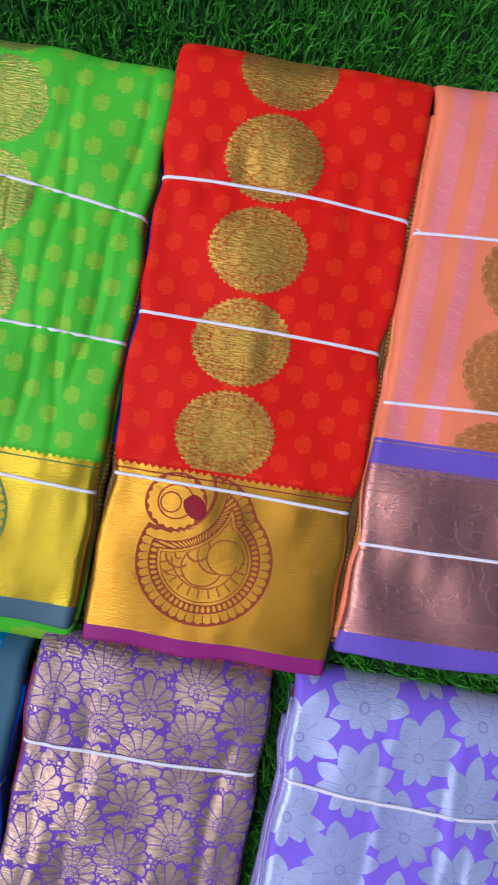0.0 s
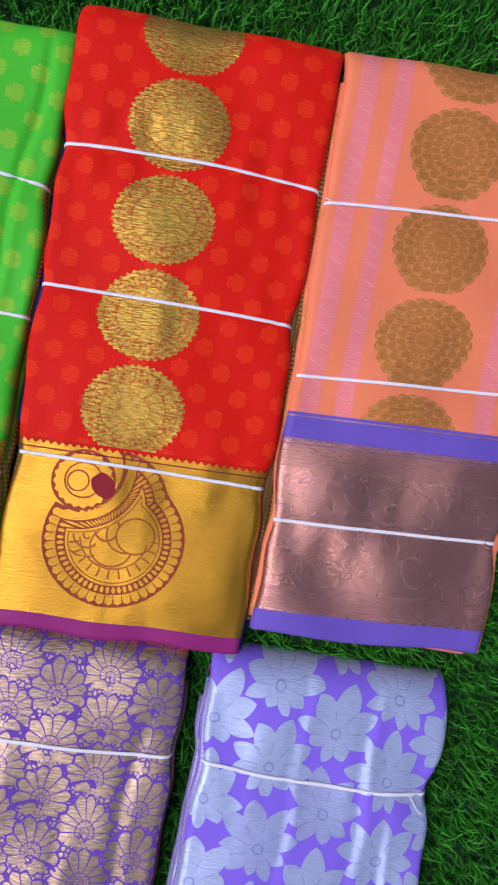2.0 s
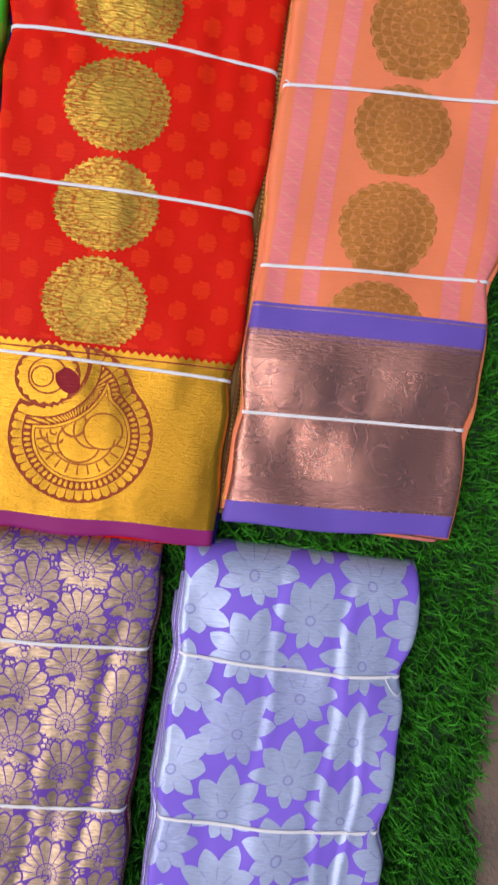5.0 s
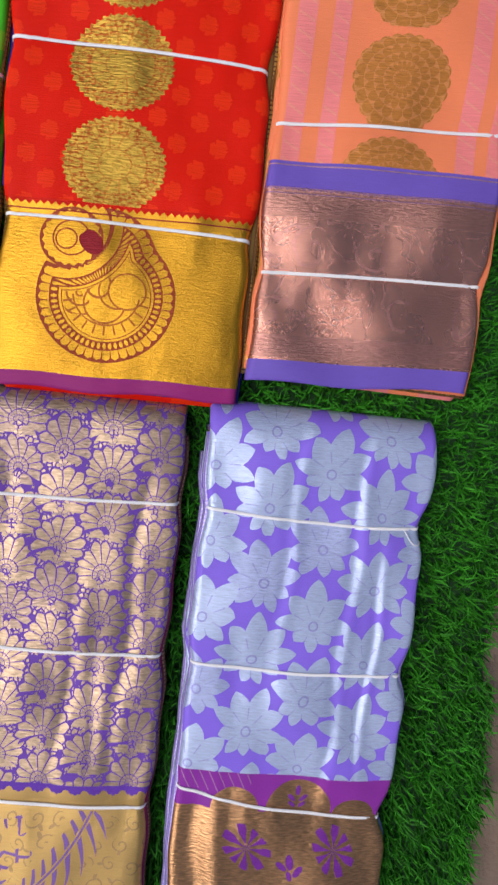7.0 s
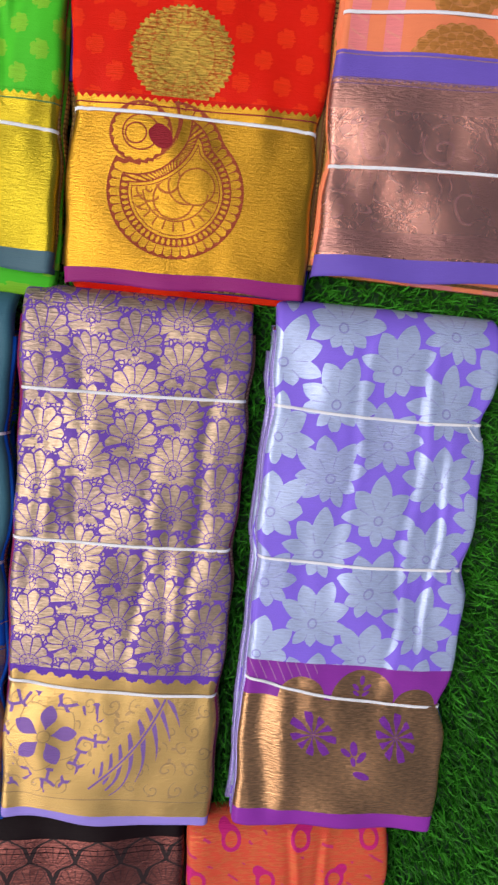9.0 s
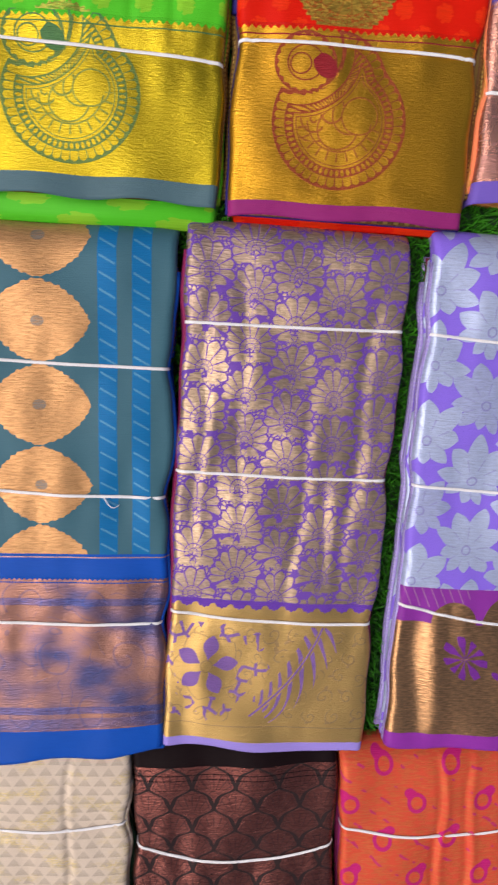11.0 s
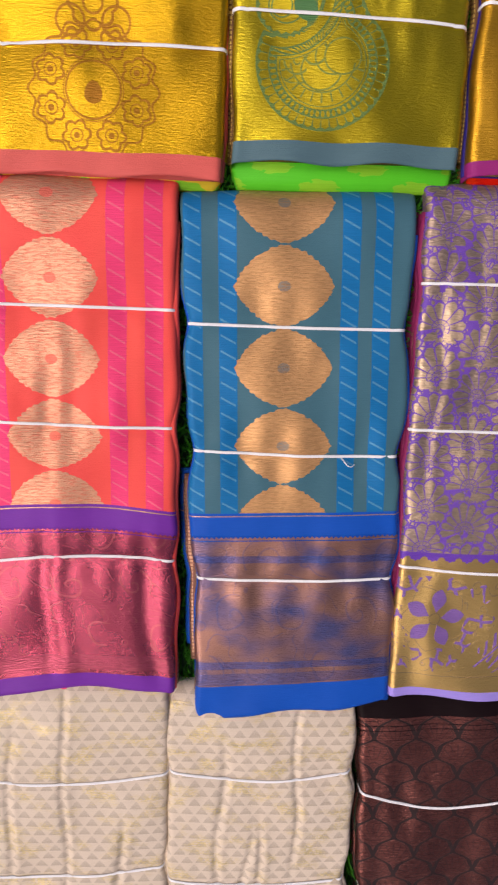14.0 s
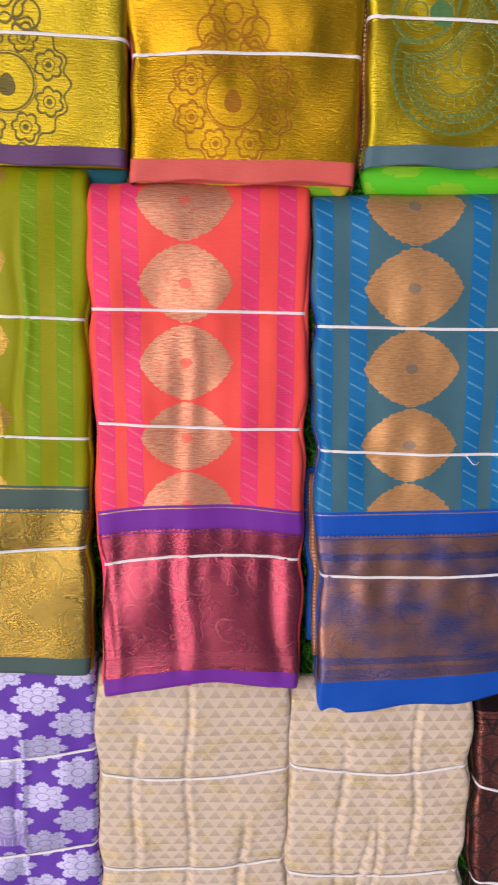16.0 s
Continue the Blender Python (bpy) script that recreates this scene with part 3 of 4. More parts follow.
def floral_border(ground_line, scale=30.0, rows=(), strength=0.8, patch=None, share=0.85, top=None, tooth=None):
    def pattern(u, v):
        m = scrolls(u, v, scale)
        f, h, g = lotus(u, v, 0.085, 0.088, 0.026, 9, 0.012, 0.02)
        edge = between(f * 1.0 + (grain(u, v, 50, 50, 1) - 0.5), 0.2, 0.5)
        x = max_(m * inv(f), max_(h, edge * 0.5))
        out = [(min_(1.0, max_(0.0, (grain(u, v, 13, 22, 2) - 0.40) * 4.0)) * share, patch, 0.55, 0.36)] if patch else []
        out.append((x * strength * 0.55, ground_line, 0.75, 0.38))
        if top:
            out.append((v > top - 0.0016 - 0.0022 * tri(u / 0.0050), tooth, 0.1, 0.42))
            out.append((between(v, top - 0.0065, top - 0.0054), tooth, 0.3, 0.45))
        for lo, hi, c in rows:
            out.append((between(v, lo, hi) * 0.55, c, 0.78, 0.36))
        return out
    return pattern


def purple_body(u, v):
    w = grain(u, v, 22, 22, 1) - 0.5
    u2, v2 = u + w * 0.010, v + w * 0.010
    b1, z1, h1 = fans(u2, v2, 0.086, 0.046, 0.0232, 11)
    b2, z2, h2 = fans(u2, v2, 0.086, 0.046, 0.0222, 9, 0.043, 0.023)
    b3, z3, h3 = fans(u2, v2, 0.043, 0.023, 0.0062, 5, 0.0215, 0.011)
    free = inv(max_(z1, z2))
    pebble = (cracks(u2, v2, 210.0, 0.9) > 0.16) * (grain(u, v, 80, 80, 1) > 0.44)
    m = max_(max_(b2, b1 * inv(z2)), free * max_(b3, inv(z3) * pebble))
    dull = max_(z2 * (h2 > 0.62), inv(z2) * z1 * (h1 > 0.55)) * m
    return [(m, (0.63, 0.46, 0.31), 0.74, 0.40), (dull * 0.5, (0.42, 0.30, 0.27), 0.70, 0.44)]


def purple_border(u, v):
    w = grain(u, v, 20, 20, 1) - 0.5
    teeth = v > -0.1080 - 0.0060 * abs_(cos_(u * 175.0)) - 0.0016 * tri(u / 0.0045)
    zone = between(v, -0.240, -0.132)
    x, y = u + 0.066, v + 0.178
    rad, th = hyp(x, y), atan_(y, x) + 0.5
    f = tri(th * (5 / 6.2832))
    flower = (f < 0.62 * sin_((rad - 0.006) * 115.0)) * between(rad, 0.007, 0.033)
    outline = between(rad, 0.0055, 0.0068) + between(rad - 0.010 * f, 0.0275, 0.0288)
    # a plume that sweeps from the flower's foot up to the far corner
    px, py = u + 0.030, v + 0.242
    pr, pa = hyp(px, py), atan_(py, px)
    bend = pa - 0.62 - pr * 2.2
    spine = abs_(bend) * pr
    barb = fract_(pr / 0.0170 - bend * 4.0 + w * 0.6)
    fronds = (abs_(barb - 0.5) < 0.24 - spine * 8.0) * between(spine, 0.0026, 0.028 - 0.014 * (bend > 0.0)) * between(pr, 0.030, 0.140)
    fronds = fronds + between(spine, 0.0, 0.0011) * between(pr, 0.015, 0.150)
    lx, ly, c, r = cells(u + w * 0.02, v + w * 0.02, 0.024, 0.022, 0.5)
    h = hashed(c, r) * 6.28
    rx, ry = lx * cos_(h) + ly * sin_(h), ly * cos_(h) - lx * sin_(h)
    curl = tri(hyp(rx, ry) * 150.0 + atan_(ry, rx) / 6.2832) > 0.76
    swirl = (curl * (hyp(rx, ry) < 0.0085) + (hyp(rx - 0.0095, ry * 2.6) < 0.0042)) * (rad > 0.036) * (spine > 0.021)
    gaps = (cracks(u + w * 0.01, v, 62.0) < 0.10) * (grain(u, v, 46, 46, 1) > 0.52) * between(rad, 0.034, 0.066) * (spine > 0.024)
    return [(teeth, (0.16, 0.06, 0.46), 0.05, 0.4), (zone * min_(1.0, outline + swirl) * 0.6, (0.40, 0.25, 0.14), 0.5, 0.45), (zone * min_(1.0, flower + fronds + gaps) * 0.85, (0.19, 0.09, 0.50), 0.10, 0.42),
            (between(v, -0.1265, -0.1250) * 0.5, (0.30, 0.18, 0.12), 0.5, 0.5), (between(v, -0.2450, -0.2440) * 0.6, (0.30, 0.18, 0.12), 0.5, 0.5)]


def lavender_body(u, v):
    w = grain(u, v, 16, 16, 1) - 0.5
    u, v = u + w * 0.012, v + w * 0.012
    a, la, ha = lotus(u, v, 0.108, 0.074, 0.0375, 9, 0.008, 0.0)
    b, lb, hb = lotus(u, v, 0.108, 0.074, 0.0365, 8, 0.062, 0.037)
    rim = inv(b) * a
    dull = max_(b * (hb > 0.6), rim * (ha > 0.6))
    return [(max_(a, b), (0.58, 0.67, 0.97), 0.40, 0.34), (dull * 0.35, (0.44, 0.46, 0.84), 0.45, 0.38), (max_(lb, la * inv(b)) * 0.6, (0.30, 0.26, 0.70), 0.3, 0.45)]


def lavender_border(u, v):
    gold = v < -0.129
    for cu, cv, r in ((-0.049, -0.129, 0.024), (0.015, -0.127, 0.033), (0.071, -0.133, 0.022)):
        gold = max_(gold, hyp(u - cu, v - cv) < r)
    holes = 0.0 * u
    for cu, cv, r, n, turn in ((-0.033, -0.167, 0.029, 9, 0.3), (0.055, -0.167, 0.028, 9, 0.0)):
        x, y = u - cu, v - cv
        rad, th = hyp(x, y), atan_(x, y) + turn
        f = tri(th * (n / 6.2832))
        reach = r * (0.82 + 0.18 * cos_(th * 2.0 + 1.0))
        petal = (f > 0.35 + abs_(rad / r - 0.62) * 0.75) * between(rad, r * 0.18, reach)
        holes = holes + petal + (f > 0.55) * (rad < r * 0.17)
    for cu, cv, tilt, s in ((0.013, -0.106, 0.0, 1.0), (0.007, -0.114, 0.8, 0.9), (0.019, -0.114, -0.8, 0.9), (0.008, -0.121, 0.9, 0.8), (0.018, -0.121, -0.9, 0.8),
                            (0.012, -0.181, 0.2, 1.5), (0.004, -0.186, 0.9, 1.2), (0.021, -0.190, -0.5, 1.3), (0.013, -0.196, 0.3, 1.0), (0.023, -0.211, 1.3, 1.6)):
        x, y = u - cu, v - cv
        a, b = x * math.cos(tilt) + y * math.sin(tilt), y * math.cos(tilt) - x * math.sin(tilt)
        holes = holes + (hyp(a * 2.2, b) < 0.0056 * s)
    fine = (tri((u * 0.9 + v * 0.45) / 0.0085) > 0.88) * (u < -0.035) * (v > -0.112)
    return [(fine * 0.5, (0.6, 0.42, 0.5), 0.5, 0.4), (gold, (0.66, 0.36, 0.17), 0.88, 0.34), (min_(1.0, holes) * gold, (0.22, 0.04, 0.36), 0.15, 0.42)]


def rosettes_white(u, v):
    x, y, c, r = cells(u, v, 0.083, 0.061, 0.0, 0.006, 0.008)
    x2, y2, c, r = cells(u, v, 0.083, 0.061, 0.0, 0.0475, 0.0385)
    near = hyp(x2 * 0.62, y2) < hyp(x * 0.62, y)
    x, y = (x + near * (x2 - x)) * 0.62, y + near * (y2 - y)
    rad, th = hyp(x, y), atan_(y, x)
    f = abs_(cos_(th * 4.0))
    m = rad < 0.0135 + 0.0055 * f - 0.0014 * (tri(th * (40 / 6.2832)) > 0.7)
    lines = between(rad, 0.0042, 0.0054) + (f < 0.14) * between(rad, 0.006, 0.0125) + between(rad - 0.004 * f, 0.0090, 0.0099)
    bar = between(v, 0.035, 0.070) * (u < 0.030)
    scrolled = (tri(hyp(x * 1.6, y) * 190.0) > 0.7) * bar
    return [(m, (0.60, 0.60, 0.88), 0.4, 0.36), (lines * m * 0.6, (0.25, 0.14, 0.55), 0.2, 0.45), (bar * 0.75, (0.36, 0.32, 0.62), 0.4, 0.4), (scrolled * 0.5, (0.60, 0.58, 0.86), 0.4, 0.36)]


def cream_scales(u, v):
    x, y, c, r = cells(u, v, 0.0166, 0.0108, 0.5)
    taper = 0.5 - y / 0.0108
    leaf = abs_(x) < 0.0083 * (taper * (1.25 - 0.25 * taper)) - 0.0009
    fringe = 0.65 + 0.35 * (tri(u / 0.0016) > 0.4)
    low = y > -0.0046
    gold = min_(1.0, max_(0.0, (grain(u, v, 24, 45, 2) - 0.50) * 7.0)) * (grain(u, v, 260, 700, 1) > 0.45)
    return [(leaf * low * fringe * (0.22 + 0.30 * taper), (0.36, 0.28, 0.21), 0.25, 0.46), (gold * 0.55, (0.85, 0.66, 0.24), 0.75, 0.32)]


def brown_ogee(u, v):
    pu, pv = 0.047, 0.050
    out, lines = 0.0 * u, 0.0 * u
    for du, dv in ((0.0, 0.0), (pu / 2, pv / 2)):
        x, y, c, r = cells(u, v, pu, pv, 0.0, du, dv)
        wide = (pu / 4) * (1.0 + cos_((y + 0.0028 * cos_(y * (12.5664 / pv))) * (6.2832 / pv)))
        e = wide - abs_(x)
        out = max_(out, (e > 0.0024) * (abs_(y) < pv * 0.45))
        rad, ang = hyp(x, y + 0.013), atan_(x, y + 0.013)
        vein = (tri(ang * (19 / 6.2832)) > 0.80) * between(rad, 0.0075, 0.026) * (e > 0.0055)
        lines = lines + between(e, 0.0042, 0.0054) + vein + between(rad, 0.0048, 0.0060) * (e > 0.0055)
    return [(out, (0.23, 0.080, 0.065), 0.85, 0.30), (min_(1.0, lines) * out * 0.75, (0.07, 0.03, 0.03), 0.3, 0.5)]


def orange_paisleys(u, v):
    x, y, c, r = cells(u, v, 0.074, 0.046, 0.5, 0.012, 0.004)
    h = hashed(c, r) > 0.5
    x = x * (1.0 - 2.0 * h)
    d = smin_(hyp(x, y * 0.85) - 0.0105, hyp(x - 0.0080, y - 0.0120) - 0.0058, 0.007)
    ring = (d < 0.0) * (hyp(x, y * 0.85) > 0.0066)
    w = grain(u, v, 26, 26, 1)
    vine = tri((u * 0.7 + v + w * 0.02) / 0.026) > 0.86
    vine = vine * (grain(u, v, 60, 60, 1) > 0.56) * (d > 0.004)
    sheen = grain(u, v, 70, 420, 2) > 0.50
    return [(sheen * 0.5, (0.75, 0.22, 0.07), 0.6, 0.36), (max_(ring, vine * 0.85), (0.62, 0.02, 0.20), 0.1, 0.42)]


def stacked_edge(stripe):
    """Edges of many thin folds lying on one another, the shade between them painted as dark lines."""
    def pattern(u, v):
        s = tri(u / 0.0042 + grain(u, v, 20, 3, 1)) 
        bead = (tri(v / 0.0042) > 0.35) * (s > 0.55)
        return [((s < 0.25) * 0.8, tuple(c * 0.3 for c in stripe), 0.1, 0.5), (bead * 0.8, stripe, 0.75, 0.35)]
    return pattern


RED, GREEN, PEACH = (0.68, 0.012, 0.002), (0.080, 0.56, 0.020), (0.90, 0.245, 0.105)
CORAL, TEAL, VIOLET = (0.88, 0.105, 0.075), (0.055, 0.150, 0.195), (0.165, 0.070, 0.42)
LAVENDER, OLIVE = (0.25, 0.15, 0.76), (0.29, 0.31, 0.002)

M = {
    "red": cloth("red_silk", RED, red_body, tone=(0.54, 0.008, 0.002), gloss=0.05),
    "red_gold": cloth("gold_zari_red", (0.62, 0.32, 0.022), gold_paisley(-0.014, -0.190, 0.0625, -0.109, RED, (0.31, 0.022, 0.030)), metal=0.84, rough=0.33, twill=0.5),
    "magenta": cloth("magenta_edge", (0.30, 0.025, 0.17)),
    "green": cloth("green_silk", GREEN, green_body),
    "green_gold": cloth("gold_zari_green", (0.50, 0.38, 0.016), gold_paisley(-0.026, -0.172, 0.0625, -0.104, GREEN, (0.09, 0.22, 0.08)), metal=0.84, rough=0.32, twill=0.5),
    "slate": cloth("slate_edge", (0.085, 0.16, 0.19)),
    "peach": cloth("peach_silk", PEACH, striped_body([(-0.100, -0.083), (-0.068, -0.053)], [(0.060, 0.078), (0.090, 0.104)], (0.95, 0.27, 0.27), (0.95, 0.40, 0.26),
                   lambda u, v: bead_flower(u, v, 0.0, 0.012, 0.088, 0.045, 0.0425), (0.70, 0.275, 0.060), (0.90, 0.36, 0.13))),
    "peach_copper": cloth("copper_zari_peach", (0.60, 0.29, 0.22), floral_border((0.72, 0.34, 0.33), 26, [(-0.116, -0.0895, (0.62, 0.30, 0.24)), (-0.243, -0.222, (0.58, 0.28, 0.24))], top=-0.089, tooth=(0.16, 0.10, 0.48)), metal=0.82, rough=0.27, twill=0.5),
    "periwinkle": cloth("periwinkle_edge", (0.16, 0.10, 0.48), lambda u, v: [(between(v, -0.0700, -0.0688) * 0.8, (0.72, 0.40, 0.34), 0.7, 0.35)]),
    "yellow": cloth("yellow_silk", (0.70, 0.50, 0.03), green_body),
    "yellow_gold": cloth("gold_zari_yellow", (0.58, 0.33, 0.010), gold_medallion(-0.0115, -0.197, 0.057, -0.085, (0.70, 0.40, 0.03), (0.36, 0.12, 0.02)), metal=0.84, rough=0.32, twill=0.5),
    "salmon": cloth("salmon_edge", (0.72, 0.13, 0.11)),
    "dark_teal": cloth("dark_teal_silk", (0.010, 0.10, 0.13)),
    "dark_gold": cloth("gold_zari_dark", (0.46, 0.35, 0.018), gold_medallion(0.000, -0.200, 0.056, -0.085, (0.01, 0.10, 0.13), (0.055, 0.06, 0.05)), metal=0.84, rough=0.32, twill=0.5),
    "plum": cloth("plum_edge", (0.14, 0.07, 0.17)),
    "olive": cloth("olive_silk", OLIVE, striped_body([(-0.100, -0.083), (-0.068, -0.053)], [(0.048, 0.064), (0.080, 0.096)], (0.19, 0.36, 0.008), (0.42, 0.46, 0.05),
                   lambda u, v: lens(u, v, -0.012, 0.0985, 0.0775, 0.046, 0.036), (0.55, 0.36, 0.07), (0.32, 0.22, 0.02))),
    "olive_gold": cloth("gold_zari_olive", (0.38, 0.26, 0.055), floral_border((0.22, 0.17, 0.04), 26, strength=0.5, top=-0.071, tooth=(0.075, 0.13, 0.12)), metal=0.8, rough=0.26, twill=0.5),
    "sage": cloth("sage_edge", (0.075, 0.13, 0.12), lambda u, v: [(between(v, -0.0520, -0.0508) * 0.8, (0.55, 0.40, 0.12), 0.7, 0.35)]),
    "coral": cloth("coral_silk", CORAL, striped_body([(-0.103, -0.087), (-0.075, -0.058)], [(0.042, 0.060), (0.078, 0.096)], (0.95, 0.06, 0.21), (0.98, 0.24, 0.30),
                   lambda u, v: lens(u, v, -0.013, 0.0985, 0.0775, 0.047, 0.038), (0.76, 0.36, 0.22), (0.80, 0.16, 0.10)), tone=(0.86, 0.06, 0.07)),
    "coral_copper": cloth("rose_zari_coral", (0.42, 0.070, 0.115), floral_border((0.66, 0.24, 0.17), 26, rows=[(-0.241, -0.224, (0.50, 0.10, 0.15))], strength=0.45, top=-0.081, tooth=(0.19, 0.035, 0.36)), metal=0.78, rough=0.27, twill=0.5),
    "violet_edge": cloth("violet_edge", (0.19, 0.035, 0.36), lambda u, v: [(between(v, -0.0610, -0.0598) * 0.8, (0.70, 0.38, 0.16), 0.7, 0.35)]),
    "teal": cloth("teal_silk", TEAL, striped_body([(-0.112, -0.094), (-0.078, -0.060)], [(0.042, 0.060), (0.074, 0.092)], (0.004, 0.18, 0.46), (0.20, 0.48, 0.62),
                  lambda u, v: lens(u, v, -0.014, 0.106, 0.0790, 0.049, 0.0390), (0.68, 0.37, 0.16), (0.50, 0.25, 0.10))),
    "teal_bronze": cloth("bronze_zari_teal", (0.40, 0.20, 0.15), floral_border((0.045, 0.10, 0.32), 24, [(-0.098, -0.090, (0.03, 0.10, 0.38)), (-0.217, -0.209, (0.03, 0.10, 0.38)), (-0.234, -0.222, (0.10, 0.12, 0.33))], 0.55, (0.05, 0.085, 0.26), share=0.85, top=-0.067, tooth=(0.006, 0.085, 0.47)), metal=0.78, rough=0.32, twill=0.5),
    "royal": cloth("royal_blue_edge", (0.006, 0.085, 0.47), lambda u, v: [(between(v, -0.0470, -0.0458) * 0.8, (0.60, 0.36, 0.20), 0.7, 0.35)]),
    "purple": cloth("violet_silk", VIOLET, purple_body),
    "purple_gold": cloth("gold_zari_violet", (0.68, 0.44, 0.15), purple_border, metal=0.78, rough=0.36, twill=0.5),
    "lilac": cloth("lilac_edge", (0.34, 0.26, 0.72)),
    "wine": cloth("wine_edge", (0.24, 0.02, 0.09)),
    "lavender": cloth("lavender_silk", LAVENDER, lavender_body, rough=0.34),
    "lavender_copper": cloth("copper_zari_lavender", (0.25, 0.035, 0.33), lavender_border, rough=0.38),
    "orchid": cloth("orchid_edge", (0.27, 0.035, 0.36)),
    "white_rosette": cloth("violet_rosette_silk", (0.15, 0.06, 0.46), rosettes_white),
    "cream": cloth("cream_silk", (0.66, 0.56, 0.455), cream_scales, metal=0.0, rough=0.55, tone=(0.60, 0.49, 0.375)),
    "brown": cloth("dark_brown_silk", (0.030, 0.018, 0.018), brown_ogee),
    # unpatterned silk, blackened to carry the shade on the turned-down fold
    "fold_shade": cloth("fold_shade_silk", (0.009, 0.004, 0.005), gloss=0.04),
    "orange": cloth("orange_silk", (0.70, 0.085, 0.040), orange_paisleys),
    "dark_green": cloth("dark_green_edge", (0.012, 0.045, 0.022)),
    "navy": cloth("navy_edge", (0.035, 0.025, 0.22)),
    "gold_stack": cloth("gold_edge_stack", (0.16, 0.07, 0.03), stacked_edge((0.72, 0.50, 0.12)), metal=0.3),
    "copper_stack": cloth("copper_edge_stack", (0.20, 0.08, 0.06), stacked_edge((0.62, 0.36, 0.22)), metal=0.3),
    "lavender_stack": cloth("lavender_edge_stack", (0.34, 0.26, 0.68), stacked_edge((0.55, 0.50, 0.80))),
}

# ---- row by the bare turf ----
saree((0.041, 0.129), 4.37, 0.552, 0.241, 0.222, [
    ("body", 0.276, -0.109, M["red"], "red silk with round gold medallions"), ("border", -0.109, -0.262, M["red_gold"], "gold zari border with a mango motif"), ("edging", -0.262, -0.276, M["magenta"], "magenta edging")],
    [(0.150, 0.146, -0.004), (0.025, 0.021, -0.001), (-0.124, -0.128, -0.001)], "red silk folded saree with gold medallions and mango border",
    [M["gold_stack"], M["navy"], M["red"], M["gold_stack"], M["red"]], 11, head=0.012, juts=[(-1, -0.26, 0.10, 0.0055, 0.010, 0.019, M["gold_stack"]), (1, -0.245, 0.25, 0.0085, 0.017, 0.027, M["gold_stack"]), (-1, -0.10, 0.22, 0.0040, 0.019, 0.025, M["navy"])], neck=(0.004, 0.004), under=(M["red"], 0.004, "red lower fold"), skew=0.004, pucker=0.0012)
saree((0.270, 0.165), 3.0, 0.532, 0.230, 0.212, [
    ("body", 0.266, -0.066, M["peach"], "peach silk with copper flower medallions"), ("band", -0.066, -0.089, M["periwinkle"], "periwinkle band"), ("border", -0.089, -0.2455, M["peach_copper"], "rose copper zari border"), ("edging", -0.2455, -0.266, M["periwinkle"], "periwinkle edging")],
    [(0.126, 0.134, 0.0), (-0.033, -0.027, 0.0), (-0.165, -0.165, 0.0)], "peach silk folded saree with rose copper border",
    [M["peach"], M["gold_stack"], M["periwinkle"], M["peach"], M["copper_stack"]], 12, head=0.012, tails=[(0.126, -0.104, -0.016, 0.004)], juts=[(1, -0.24, 0.2, 0.003, 0.012, 0.02, M["peach"])], neck=(0.003, 0.006), skew=0.014, pinch=0.006, under=(M["peach"], 0.001, "peach lower fold"))
saree((-0.190, 0.098), 5.0, 0.518, 0.236, 0.216, [
    ("body", 0.259, -0.104, M["green"], "bright green silk with yellow dots"), ("border", -0.104, -0.240, M["green_gold"], "yellow gold zari border with a mango motif"), ("edging", -0.240, -0.259, M["slate"], "slate blue edging")],
    [(0.146, 0.119, 0.0), (0.007, 0.003, 0.0), (-0.127, -0.136, 0.0)], "bright green silk folded saree with gold mango border",
    [M["gold_stack"], M["green"], M["gold_stack"], M["slate"], M["green"]], 13, head=0.011, juts=[(-1, -0.24, 0.20, 0.0045, 0.018, 0.024, M["gold_stack"]), (-1, -0.25, 0.18, 0.0085, 0.010, 0.017, M["gold_stack"]), (1, -0.22, 0.2, 0.004, 0.012, 0.02, M["gold_stack"])], under=(M["green"], 0.020, "green lower fold"),
    creases=[(0.03, 0.02, -0.10, 0.24, 0.004, -0.0026), (0.075, 0.10, -0.06, 0.25, 0.004, -0.0028), (-0.02, 0.0, -0.1, 0.14, 0.004, -0.0024), (0.055, -0.05, -0.1, 0.12, 0.004, -0.0026), (0.005, 0.08, 0.0, 0.24, 0.005, -0.002), (-0.06, 0.05, -0.1, 0.2, 0.005, -0.0022)])
saree((-0.411, 0.074), 4.5, 0.540, 0.232, 0.216, [
    ("body", 0.270, -0.085, M["yellow"], "yellow silk"), ("border", -0.085, -0.250, M["yellow_gold"], "bright gold zari border with flower medallion"), ("edging", -0.250, -0.270, M["salmon"], "salmon pink edging")],
    [(0.150, 0.146, 0.0), (0.010, 0.010, 0.0), (-0.158, -0.155, 0.0)], "yellow silk folded saree with gold flower medallion border",
    [M["yellow_gold"], M["salmon"], M["gold_stack"], M["yellow"], M["gold_stack"]], 14, juts=[(1, -0.25, 0.2, 0.0040, 0.016, 0.023, M["yellow_gold"])], under=(M["yellow"], 0.006, "yellow lower fold"), pinch=0.006)
saree((-0.630, 0.070), 4.0, 0.542, 0.232, 0.218, [
    ("body", 0.271, -0.085, M["dark_teal"], "dark teal silk"), ("border", -0.085, -0.254, M["dark_gold"], "gold zari border with dark flower medallion"), ("edging", -0.254, -0.271, M["plum"], "plum edging")],
    [(0.150, 0.146, 0.0), (0.010, 0.010, 0.0), (-0.157, -0.159, 0.0)], "dark teal folded saree with gold border and plum edging",
    [M["dark_gold"], M["dark_teal"], M["gold_stack"], M["dark_teal"]], 15, under=(M["dark_teal"], 0.012, "dark teal lower fold"))

